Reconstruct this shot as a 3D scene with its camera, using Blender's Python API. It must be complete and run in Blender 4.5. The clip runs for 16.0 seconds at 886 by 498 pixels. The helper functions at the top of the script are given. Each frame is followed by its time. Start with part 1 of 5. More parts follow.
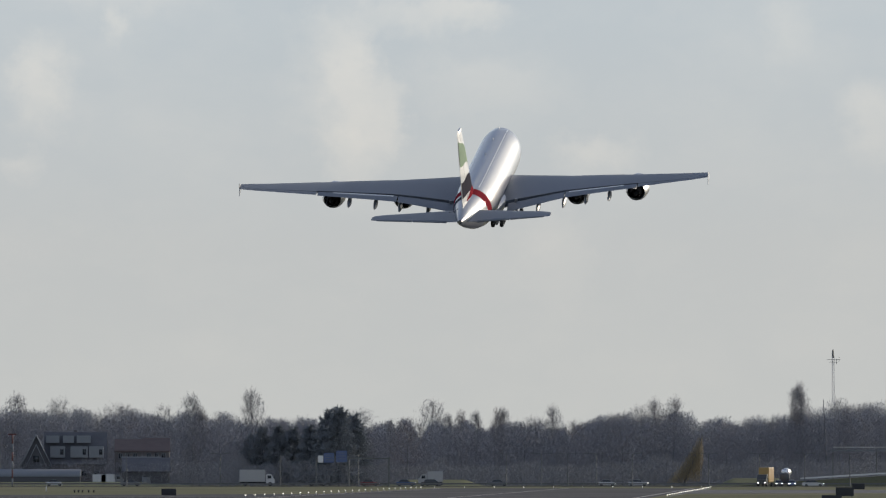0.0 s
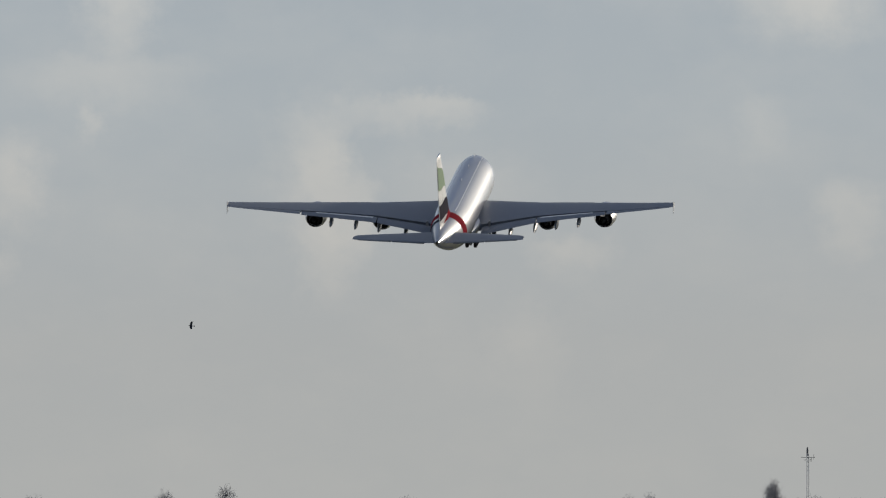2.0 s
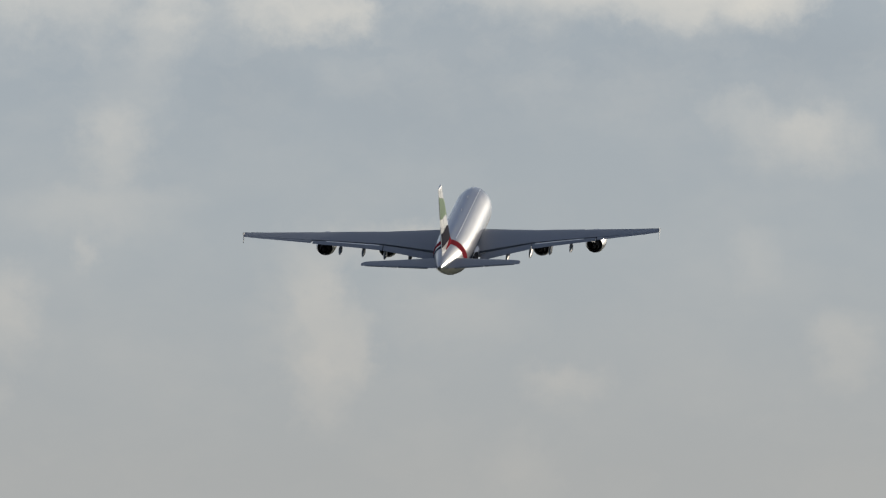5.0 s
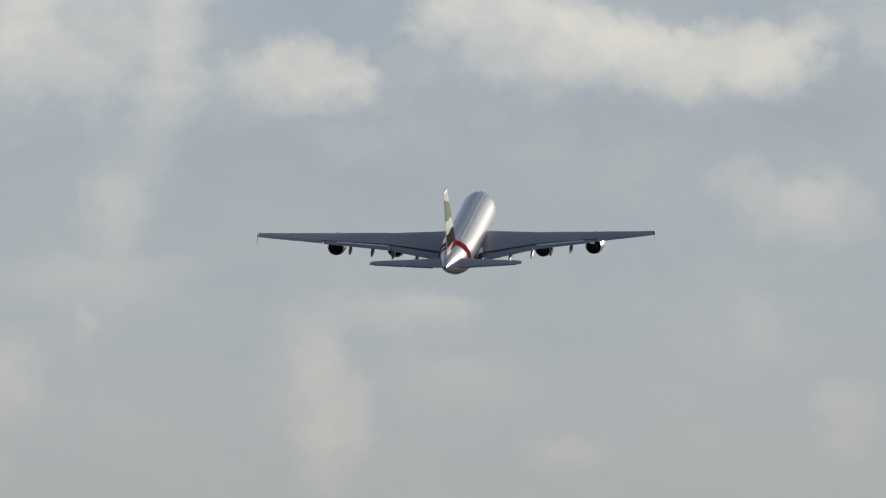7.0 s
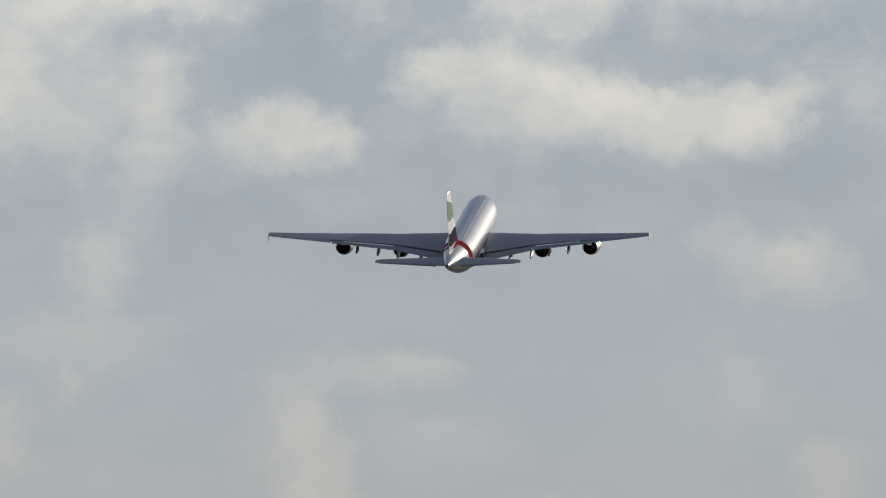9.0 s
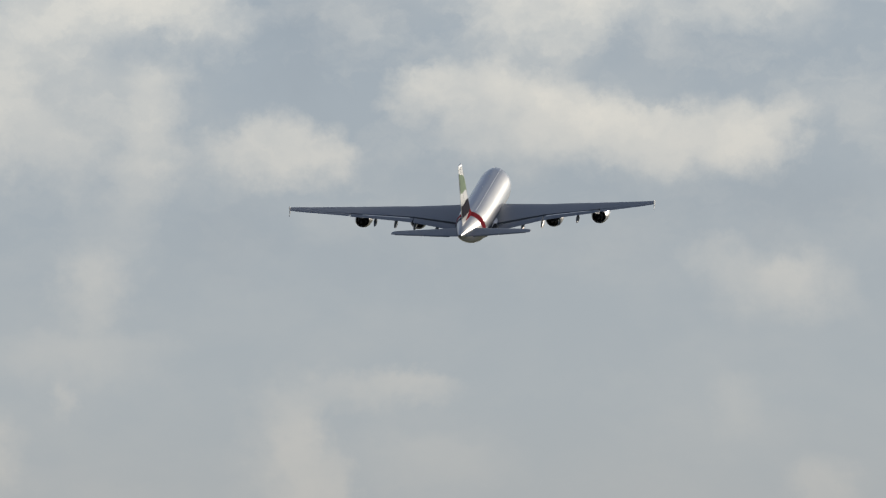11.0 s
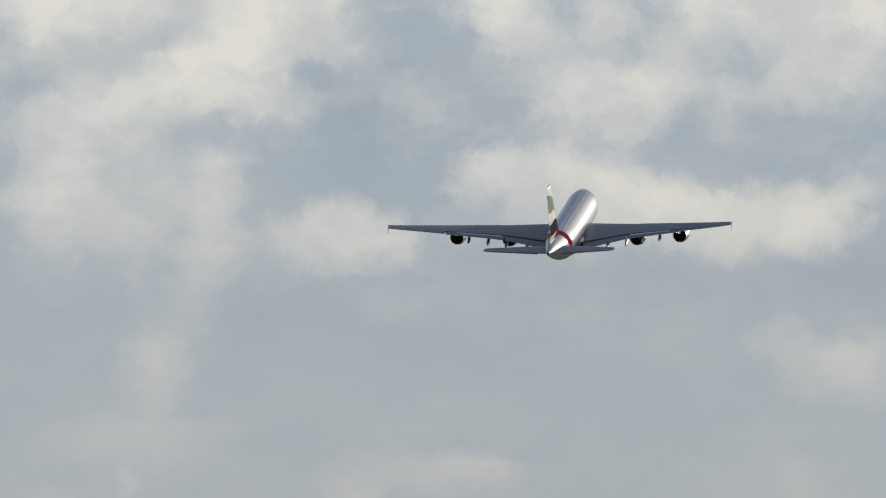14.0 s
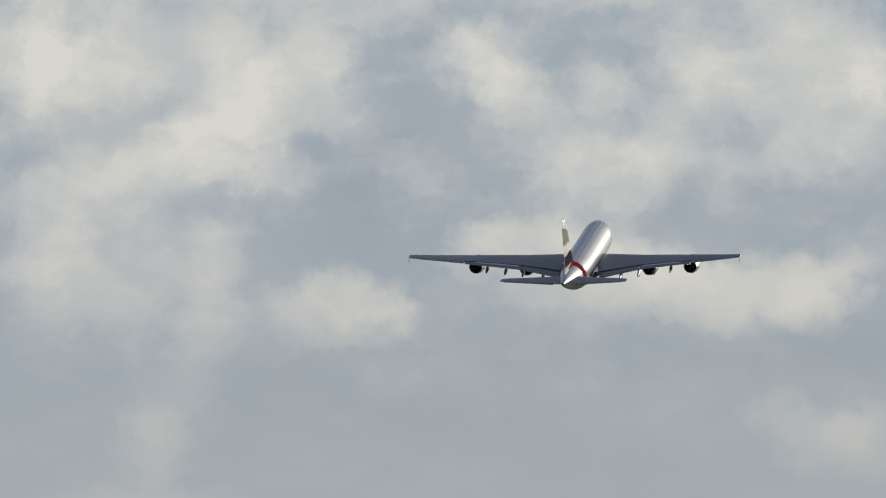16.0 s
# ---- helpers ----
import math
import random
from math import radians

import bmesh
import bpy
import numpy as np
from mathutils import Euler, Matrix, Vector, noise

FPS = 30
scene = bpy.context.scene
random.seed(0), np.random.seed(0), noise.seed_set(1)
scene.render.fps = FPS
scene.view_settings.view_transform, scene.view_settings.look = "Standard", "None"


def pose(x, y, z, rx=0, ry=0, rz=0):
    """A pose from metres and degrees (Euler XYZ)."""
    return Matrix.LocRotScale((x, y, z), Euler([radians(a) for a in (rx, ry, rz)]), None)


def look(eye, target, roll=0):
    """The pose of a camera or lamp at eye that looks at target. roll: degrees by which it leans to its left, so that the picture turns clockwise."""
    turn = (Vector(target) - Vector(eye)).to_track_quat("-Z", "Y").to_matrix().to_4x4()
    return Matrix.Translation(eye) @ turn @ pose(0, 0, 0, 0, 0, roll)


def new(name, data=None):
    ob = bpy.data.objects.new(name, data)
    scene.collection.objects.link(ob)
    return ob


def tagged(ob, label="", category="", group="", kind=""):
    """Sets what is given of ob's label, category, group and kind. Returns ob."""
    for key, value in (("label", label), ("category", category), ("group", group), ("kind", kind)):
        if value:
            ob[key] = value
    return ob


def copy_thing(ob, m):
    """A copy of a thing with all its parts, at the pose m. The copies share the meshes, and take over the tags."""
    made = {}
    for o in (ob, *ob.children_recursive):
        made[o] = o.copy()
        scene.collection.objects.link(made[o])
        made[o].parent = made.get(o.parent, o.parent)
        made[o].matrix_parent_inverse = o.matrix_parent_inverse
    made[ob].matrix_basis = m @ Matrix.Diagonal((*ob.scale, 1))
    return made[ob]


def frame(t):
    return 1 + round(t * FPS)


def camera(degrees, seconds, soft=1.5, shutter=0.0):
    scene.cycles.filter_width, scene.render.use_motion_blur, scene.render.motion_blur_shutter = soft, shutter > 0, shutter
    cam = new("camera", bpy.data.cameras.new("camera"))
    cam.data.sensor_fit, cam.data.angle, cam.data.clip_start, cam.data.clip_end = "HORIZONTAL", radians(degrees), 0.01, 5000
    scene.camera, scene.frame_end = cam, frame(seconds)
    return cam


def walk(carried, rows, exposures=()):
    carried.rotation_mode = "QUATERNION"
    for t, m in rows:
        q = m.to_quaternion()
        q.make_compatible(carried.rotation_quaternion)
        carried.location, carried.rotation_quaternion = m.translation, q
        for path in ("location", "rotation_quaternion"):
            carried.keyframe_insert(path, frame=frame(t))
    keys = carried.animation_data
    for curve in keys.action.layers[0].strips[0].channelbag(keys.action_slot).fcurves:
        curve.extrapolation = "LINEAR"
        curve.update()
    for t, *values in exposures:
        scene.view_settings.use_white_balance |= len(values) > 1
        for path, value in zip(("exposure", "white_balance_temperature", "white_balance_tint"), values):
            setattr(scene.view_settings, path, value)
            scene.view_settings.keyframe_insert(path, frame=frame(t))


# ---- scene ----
UNIT = 784 / math.tan(radians(1.5))      # bearing units per radian


def east(u, d):
    """The x of a point that lies u bearing units right of north at the distance d."""
    return u * d / UNIT


# ---- camera: a tripod head on a mound beside the runway, panned and tilted after the airliner ----
EYE = (0.0, 0.0, 4.0)
PATH = [  # seconds, tilt up, turn to the left
    (0.0, 0.7444, 0.0000),
    (0.5, 0.7703, -0.0287),
    (1.0, 0.8707, -0.0555),
    (1.5, 0.9722, -0.0880),
    (2.0, 1.0755, -0.0861),
    (2.5, 1.1501, -0.0861),
    (3.0, 1.2477, -0.0957),
    (3.5, 1.3128, -0.1053),
    (4.0, 1.3530, -0.0957),
    (4.5, 1.4200, -0.0938),
    (5.0, 1.5195, -0.1053),
    (5.2, 1.5635, -0.1091),
    (7.3, 1.7797, -0.0995),
    (7.5, 1.8027, -0.1033),
    (8.0, 1.8563, -0.1206),
    (8.5, 1.9156, -0.1397),
    (9.0, 1.9539, -0.1569),
    (9.2, 1.9635, -0.1608),
    (11.3, 2.0266, -0.1741),
    (11.5, 2.0381, -0.1569),
    (12.0, 2.0878, -0.1186),
    (12.5, 2.1529, -0.0498),
    (13.0, 2.1912, -0.0019),
    (13.5, 2.2352, 0.0134),
    (14.0, 2.2964, 0.0383),
    (14.5, 2.3481, 0.0134),
    (15.0, 2.4304, 0.0077),
    (15.5, 2.4974, 0.0134),
    (16.0, 2.5395, 0.0325),
]
cam = camera(3.0, 16.0, soft=1.2)
walk(cam, [(t, pose(*EYE, 90 + up, 0, left)) for t, up, left in PATH],
     exposures=[(0.0, 0.48), (1.0, 0.46), (1.5, 0.28), (2.0, 0.10), (3.0, 0.03), (5.0, 0.07), (8.0, 0.09), (13.5, 0.1), (16.0, 0.0)])

# ---- light: veiled winter sky with low sun ahead to the right ----
SUN_AZ, SUN_EL = 42.0, 14.0              # degrees right of north, above the horizon
sun = new("sun", bpy.data.lights.new("sun", "SUN"))
sun.data.energy, sun.data.angle, sun.data.color = 2.3, radians(0.8), (1.0, 0.88, 0.72)
sun.matrix_world = look((0, 0, 100), (-math.sin(radians(SUN_AZ)), -math.cos(radians(SUN_AZ)), 100 - math.tan(radians(SUN_EL))))

# clouds: bearing and elevation in hundreds of units, half width, half height, weight
LOW_CLOUDS = [  # faint banks low over the airfield
    (-1.6, 7.3, 0.5, 0.6, 0.28), (-0.95, 6.6, 0.3, 0.5, 0.23), (-1.5, 5.9, 0.7, 0.6, 0.28), (-1.9, 6.8, 0.8, 0.6, 0.16), (-1.9, 7.9, 0.8, 0.5, 0.20),
    (-0.2, 8.1, 1.0, 0.28, 0.26), (0.6, 8.1, 0.7, 0.25, 0.20), (-7.2, 7.0, 0.6, 0.6, 0.31), (-7.5, 5.4, 0.5, 0.25, 0.16), (2.7, 5.75, 0.8, 0.3, 0.23),
    (7.7, 6.3, 0.6, 0.5, 0.22), (6.1, 8.0, 0.5, 0.5, 0.14), (1.9, 4.2, 0.7, 0.7, 0.11), (-5.8, 8.0, 0.25, 0.3, 0.23), (-5.5, 8.75, 1.5, 0.38, 0.21), (0.6, 6.9, 1.6, 0.4, 0.11),
]
TORN_CLOUDS = [  # torn patches west of the climb
    (-5.3, 9.9, 0.7, 0.5, 0.36), (-7.0, 13.35, 0.7, 0.7, 0.43), (-6.4, 12.85, 0.7, 0.5, 0.41), (-5.8, 12.35, 0.6, 0.4, 0.31), (-7.3, 12.6, 0.7, 0.6, 0.33),
    (-4.1, 13.5, 0.55, 0.4, 0.52), (-4.25, 12.55, 0.5, 0.5, 0.36), (-4.5, 11.75, 0.6, 0.55, 0.26), (-5.0, 10.9, 0.9, 0.7, 0.17), (-5.2, 13.0, 1.6, 0.9, 0.19),
    (-2.68, 12.35, 0.85, 0.4, 0.36), (-1.98, 12.5, 0.7, 0.42, 0.5), (-1.38, 12.45, 0.6, 0.42, 0.5), (-0.98, 12.2, 0.4, 0.3, 0.43), (-2.0, 12.1, 1.2, 0.25, 0.26),
]
CUMULUS = [  # long bank of cumulus ahead
    (0.42, 13.4, 0.55, 0.38, 0.66), (1.12, 13.45, 0.6, 0.42, 0.75), (1.9, 13.45, 0.6, 0.45, 0.8), (2.7, 13.2, 0.7, 0.45, 0.8), (3.5, 13.05, 0.7, 0.45, 0.75),
    (2.4, 12.65, 1.7, 0.45, 0.5), (4.4, 12.75, 0.9, 0.45, 0.68), (5.4, 12.75, 0.9, 0.5, 0.68), (6.4, 12.65, 0.75, 0.52, 0.74), (6.95, 12.85, 0.45, 0.38, 0.5),
    (4.9, 12.35, 2.0, 0.3, 0.32), (7.0, 10.1, 1.2, 0.42, 0.42), (5.7, 10.5, 0.5, 0.3, 0.2),
]
HIGH_CLOUDS = [  # broad bright cover higher up
    (-7.4, 16.9, 1.0, 0.9, 0.97), (-6.5, 16.3, 0.9, 0.6, 0.73), (-5.7, 17.1, 0.8, 0.8, 0.79), (-4.0, 16.7, 1.0, 1.0, 0.97), (-3.5, 15.8, 0.85, 0.8, 0.97), (-2.6, 16.7, 0.6, 0.7, 0.73),
    (-2.1, 16.4, 0.45, 0.5, 0.55), (-4.7, 15.2, 1.0, 0.55, 0.73), (-6.1, 14.8, 1.1, 0.45, 0.55), (-7.2, 14.4, 0.8, 0.5, 0.44), (-1.8, 15.55, 0.5, 0.35, 0.37),
    (0.4, 16.9, 0.9, 0.5, 0.61), (1.0, 16.5, 0.6, 0.5, 0.61), (1.45, 16.0, 0.5, 0.4, 0.49), (2.1, 15.0, 0.75, 0.5, 0.46), (3.2, 14.95, 0.8, 0.6, 0.46), (3.8, 15.4, 0.6, 0.6, 0.43),
    (2.6, 16.4, 0.5, 0.5, 0.43), (4.5, 16.6, 0.9, 0.7, 0.61), (6.2, 17.1, 1.2, 0.8, 0.85), (7.3, 16.7, 0.8, 0.7, 0.85), (6.1, 15.7, 0.9, 0.5, 0.55), (7.1, 15.2, 0.9, 0.5, 0.49),
    (-5.5, 15.7, 2.4, 1.5, 0.35), (-6.6, 13.6, 1.8, 1.0, 0.2), (5.6, 16.2, 2.6, 1.2, 0.3), (2.0, 15.6, 2.2, 0.9, 0.2),
    (-4.0, 18.8, 4.0, 0.9, 0.85), (4.0, 18.9, 4.0, 0.9, 0.73),
]
CLOUD_BASES = [  # blue-grey shaded undersides and gaps
    (-7.0, 15.6, 1.6, 0.28, 0.9), (-5.4, 15.85, 0.7, 0.2, 0.6), (7.0, 11.5, 1.8, 0.5, 0.7), (1.5, 11.7, 2.2, 0.45, 0.4), (-1.6, 14.6, 1.0, 0.9, 0.8), (-0.2, 15.2, 1.2, 0.8, 0.6),
    (0.7, 10.7, 3.0, 0.6, 0.4), (4.3, 11.3, 1.5, 0.5, 0.4), (5.0, 14.2, 2.0, 0.4, 0.35), (-3.0, 10.9, 1.2, 0.6, 0.5), (-0.6, 17.4, 0.7, 0.4, 0.6),
]


def math_node(nt, op, a, b=None, clamp=False):
    n = nt.nodes.new("ShaderNodeMath")
    n.operation, n.use_clamp = op, clamp
    for i, v in enumerate((a, b)):
        if v is None:
            continue
        if isinstance(v, (int, float)):
            n.inputs[i].default_value = v
        else:
            nt.links.new(v, n.inputs[i])
    return n.outputs[0]


def vec_node(nt, op, a, b=None, out=0):
    n = nt.nodes.new("ShaderNodeVectorMath")
    n.operation = op
    for i, v in enumerate((a, b)):
        if v is None:
            continue
        if isinstance(v, tuple):
            n.inputs[i].default_value = v
        else:
            nt.links.new(v, n.inputs[i])
    return n.outputs[out]


def noise_node(nt, vector, scale, detail=5.0, rough=0.55, out="Fac"):
    n = nt.nodes.new("ShaderNodeTexNoise")
    n.inputs["Scale"].default_value, n.inputs["Detail"].default_value, n.inputs["Roughness"].default_value = scale, detail, rough
    if vector is not None:
        nt.links.new(vector, n.inputs["Vector"])
    return n.outputs[out]


def ramp_node(nt, fac, stops, smooth=False):
    n = nt.nodes.new("ShaderNodeValToRGB")
    n.color_ramp.interpolation = "EASE" if smooth else "LINEAR"
    el = n.color_ramp.elements
    while len(el) < len(stops):
        el.new(0.5)
    for e, (p, c) in zip(el, stops):
        e.position, e.color = p, (*c, 1) if len(c) == 3 else c
    nt.links.new(fac, n.inputs[0])
    return n.outputs[0]


def mix_node(nt, fac, a, b, blend="MIX"):
    n = nt.nodes.new("ShaderNodeMix")
    n.data_type, n.blend_type, n.clamp_factor = "RGBA", blend, False
    for sock, v in ((n.inputs[0], fac), (n.inputs[6], a), (n.inputs[7], b)):
        if isinstance(v, (int, float)):
            sock.default_value = v
        elif isinstance(v, tuple):
            sock.default_value = (*v, 1)
        else:
            nt.links.new(v, sock)
    return n.outputs[2]


def make_world():
    world = bpy.data.worlds.new("winter_sky")
    world.use_nodes = True
    scene.world = world
    nt = world.node_tree
    nt.nodes.clear()
    tc = nt.nodes.new("ShaderNodeTexCoord").outputs["Generated"]
    sep = nt.nodes.new("ShaderNodeSeparateXYZ")
    nt.links.new(tc, sep.inputs[0])
    u = math_node(nt, "MULTIPLY", math_node(nt, "ARCTAN2", sep.outputs[0], sep.outputs[1]), UNIT / 100)
    v = math_node(nt, "MULTIPLY", math_node(nt, "ARCSINE", sep.outputs[2]), UNIT / 100)
    com = nt.nodes.new("ShaderNodeCombineXYZ")
    nt.links.new(u, com.inputs[0]), nt.links.new(v, com.inputs[1])
    p = com.outputs[0]
    # billowing edges: the field is pushed about by two scales of turbulence, and worn away by a finer one
    w1 = vec_node(nt, "SUBTRACT", noise_node(nt, p, 0.5, 3.0, 0.5, "Color"), (0.5, 0.5, 0.5))
    w2 = vec_node(nt, "SUBTRACT", noise_node(nt, p, 1.9, 6.0, 0.62, "Color"), (0.5, 0.5, 0.5))
    q = vec_node(nt, "ADD", p, vec_node(nt, "ADD", vec_node(nt, "MULTIPLY", w1, (0.75, 0.5, 0)), vec_node(nt, "MULTIPLY", w2, (1.0, 0.8, 0))))
    fine = noise_node(nt, p, 1.1, 8.0, 0.62)
    wear = math_node(nt, "MULTIPLY", math_node(nt, "SUBTRACT", fine, 0.5), 1.25)
    def field(blobs):
        """Soft-edged patches laid over one another, crisper above than below."""
        clear = None
        for cu, cv, ru, rv, w in blobs:
            e = vec_node(nt, "MULTIPLY", vec_node(nt, "SUBTRACT", q, (cu, cv, 0.0)), (1 / ru, 1 / rv, 0.0))
            e = vec_node(nt, "MAXIMUM", vec_node(nt, "ABSOLUTE", vec_node(nt, "MULTIPLY", e, (1.0, 0.57, 0.0))), vec_node(nt, "MULTIPLY", e, (1.0, 1.05, 0.0)))
            d = math_node(nt, "ADD", vec_node(nt, "LENGTH", e, out=1), wear)
            m = nt.nodes.new("ShaderNodeMapRange")
            m.interpolation_type = "SMOOTHSTEP"
            m.inputs[1].default_value, m.inputs[2].default_value, m.inputs[3].default_value, m.inputs[4].default_value = 0.0, 1.5, 1.0 - w, 1.0
            nt.links.new(d, m.inputs[0])
            clear = m.outputs[0] if clear is None else math_node(nt, "MULTIPLY", clear, m.outputs[0])
        return math_node(nt, "SUBTRACT", 1.0, clear)

    total = field(LOW_CLOUDS + TORN_CLOUDS + CUMULUS + HIGH_CLOUDS)
    shade = field(CLOUD_BASES)
    wide = noise_node(nt, vec_node(nt, "MULTIPLY", p, (0.7, 1.2, 1.0)), 0.35, 5.0, 0.55)
    c = math_node(nt, "MULTIPLY", total, math_node(nt, "ADD", math_node(nt, "MULTIPLY", fine, 1.15), 0.3))
    c = math_node(nt, "ADD", c, math_node(nt, "MULTIPLY", math_node(nt, "SUBTRACT", wide, 0.47), math_node(nt, "ADD", math_node(nt, "MULTIPLY", math_node(nt, "DIVIDE", v, 14.0, True), 0.4), 0.15)), clamp=True)
    # torn wisps in the upper sky
    wisp = ramp_node(nt, noise_node(nt, vec_node(nt, "ADD", vec_node(nt, "MULTIPLY", q, (0.6, 1.0, 1.0)), (7.3, 2.1, 0.0)), 0.75, 8.0, 0.6), [(0.46, (0, 0, 0)), (0.72, (1, 1, 1))])
    upper = ramp_node(nt, math_node(nt, "DIVIDE", v, 40.0, True), [(0.24, (0.04, 0.04, 0.04)), (0.38, (0.45, 0.45, 0.45))])
    c = math_node(nt, "ADD", c, math_node(nt, "MULTIPLY", wisp, upper), clamp=True)
    # cloud banks of the rest of the sky
    far = ramp_node(nt, noise_node(nt, tc, 3.0, 6.0, 0.6), [(0.48, (0, 0, 0)), (0.68, (1, 1, 1))], True)
    high = ramp_node(nt, math_node(nt, "MULTIPLY", v, 0.01, True), [(0.2, (0, 0, 0)), (0.3, (1, 1, 1))])
    c = math_node(nt, "ADD", math_node(nt, "MULTIPLY", c, 1.0), math_node(nt, "MULTIPLY", far, math_node(nt, "MULTIPLY", high, 0.35)), clamp=True)
    veil = ramp_node(nt, math_node(nt, "DIVIDE", v, 40.0, True), [(0.0, (0.400, 0.413, 0.409)), (0.1, (0.384, 0.403, 0.410)), (0.2, (0.366, 0.411, 0.445)),
                                                                  (0.42, (0.322, 0.388, 0.458)), (1.0, (0.31, 0.375, 0.46))])
    # overhead the veil thins to a deeper blue
    deep = ramp_node(nt, math_node(nt, "MULTIPLY", sep.outputs[2], 1.0, True), [(0.06, (0, 0, 0)), (0.42, (1, 1, 1))], True)
    veil = mix_node(nt, deep, veil, (0.072, 0.118, 0.225))
    veil = mix_node(nt, math_node(nt, "MULTIPLY", shade, 0.16), veil, (0.17, 0.21, 0.27))
    c = math_node(nt, "MULTIPLY", c, math_node(nt, "SUBTRACT", 1.0, math_node(nt, "MULTIPLY", shade, 0.3)))
    warmth = ramp_node(nt, math_node(nt, "DIVIDE", v, 20.0, True), [(0.3, (0.715, 0.655, 0.57)), (0.72, (0.70, 0.69, 0.645))])
    col = mix_node(nt, c, veil, warmth)
    # the veil brightens towards the hidden sun
    sd = (math.sin(radians(SUN_AZ)) * math.cos(radians(SUN_EL)), math.cos(radians(SUN_AZ)) * math.cos(radians(SUN_EL)), math.sin(radians(SUN_EL)))
    near = math_node(nt, "MAXIMUM", vec_node(nt, "DOT_PRODUCT", vec_node(nt, "NORMALIZE", tc), sd, out=1), 0.0)
    glow = math_node(nt, "MULTIPLY", math_node(nt, "POWER", near, 24.0), 2.2)
    col = mix_node(nt, 1.0, col, mix_node(nt, glow, (0.0, 0.0, 0.0), (1.0, 0.9, 0.72)), "ADD")
    sky = nt.nodes.new("ShaderNodeTexSky")
    sky.sky_type, sky.sun_disc = "NISHITA", False
    sky.sun_elevation, sky.sun_rotation = radians(SUN_EL), radians(SUN_AZ)
    sky.dust_density = 2.0
    b1, b2 = nt.nodes.new("ShaderNodeBackground"), nt.nodes.new("ShaderNodeBackground")
    nt.links.new(sky.outputs[0], b1.inputs[0]), nt.links.new(col, b2.inputs[0])
    b1.inputs[1].default_value, b2.inputs[1].default_value = 0.05, 1.0
    mix, out = nt.nodes.new("ShaderNodeMixShader"), nt.nodes.new("ShaderNodeOutputWorld")
    mix.inputs[0].default_value = 0.93
    nt.links.new(b1.outputs[0], mix.inputs[1]), nt.links.new(b2.outputs[0], mix.inputs[2]), nt.links.new(mix.outputs[0], out.inputs[0])


make_world()


# ---- materials ----
def material(name, color, rough=0.5, metal=0.0, vary=0.15, scale=1.0, bump=0.0, coat=0.0, second=None, emit=0.0, each=0.0, stretch=(1, 1, 1), rough_vary=0.16, spec=0.5):
    """Two scales of noise over a base colour; second: the colour of its stains; each: how much one copy differs from the next."""
    m = bpy.data.materials.new(name)
    m.use_nodes = True
    nt = m.node_tree
    bs = nt.nodes["Principled BSDF"]
    tc = nt.nodes.new("ShaderNodeTexCoord").outputs["Object"]
    if stretch != (1, 1, 1):
        tc = vec_node(nt, "MULTIPLY", tc, stretch)
    big = noise_node(nt, tc, 0.35 * scale, 4.0)
    small = noise_node(nt, tc, 4.0 * scale, 6.0, 0.65)
    dark = tuple(c * (1 - vary) for c in color)
    lite = tuple(min(1.0, c * (1 + vary)) for c in color)
    col = mix_node(nt, small, dark, lite)
    col = mix_node(nt, ramp_node(nt, big, [(0.42, (0, 0, 0)), (0.68, (0.8, 0.8, 0.8))], True), col, second or tuple(c * (1 - 0.6 * vary) for c in color))
    if each:
        info = nt.nodes.new("ShaderNodeObjectInfo")
        hsv = nt.nodes.new("ShaderNodeHueSaturation")
        nt.links.new(math_node(nt, "ADD", math_node(nt, "MULTIPLY", info.outputs["Random"], each), 1 - each / 2), hsv.inputs["Value"])
        nt.links.new(col, hsv.inputs["Color"])
        col = hsv.outputs[0]
    nt.links.new(col, bs.inputs["Base Color"])
    bs.inputs["Metallic"].default_value, bs.inputs["Specular IOR Level"].default_value = metal, spec
    nt.links.new(math_node(nt, "ADD", math_node(nt, "MULTIPLY", small, rough_vary), rough - rough_vary / 2, True), bs.inputs["Roughness"])
    bs.inputs["Coat Weight"].default_value = coat
    bs.inputs["Coat Roughness"].default_value = 0.08
    if bump:
        b = nt.nodes.new("ShaderNodeBump")
        b.inputs["Strength"].default_value, b.inputs["Distance"].default_value = bump, 0.05
        nt.links.new(small, b.inputs["Height"]), nt.links.new(b.outputs[0], bs.inputs["Normal"])
    if emit:
        bs.inputs["Emission Color"].default_value, bs.inputs["Emission Strength"].default_value = (*color, 1), emit
    return m


def glass(name, color=(0.03, 0.035, 0.04)):
    m = bpy.data.materials.new(name)
    m.use_nodes = True
    bs = m.node_tree.nodes["Principled BSDF"]
    bs.inputs["Base Color"].default_value, bs.inputs["Roughness"].default_value = (*color, 1), 0.05
    bs.inputs["Specular IOR Level"].default_value = 0.8
    return m


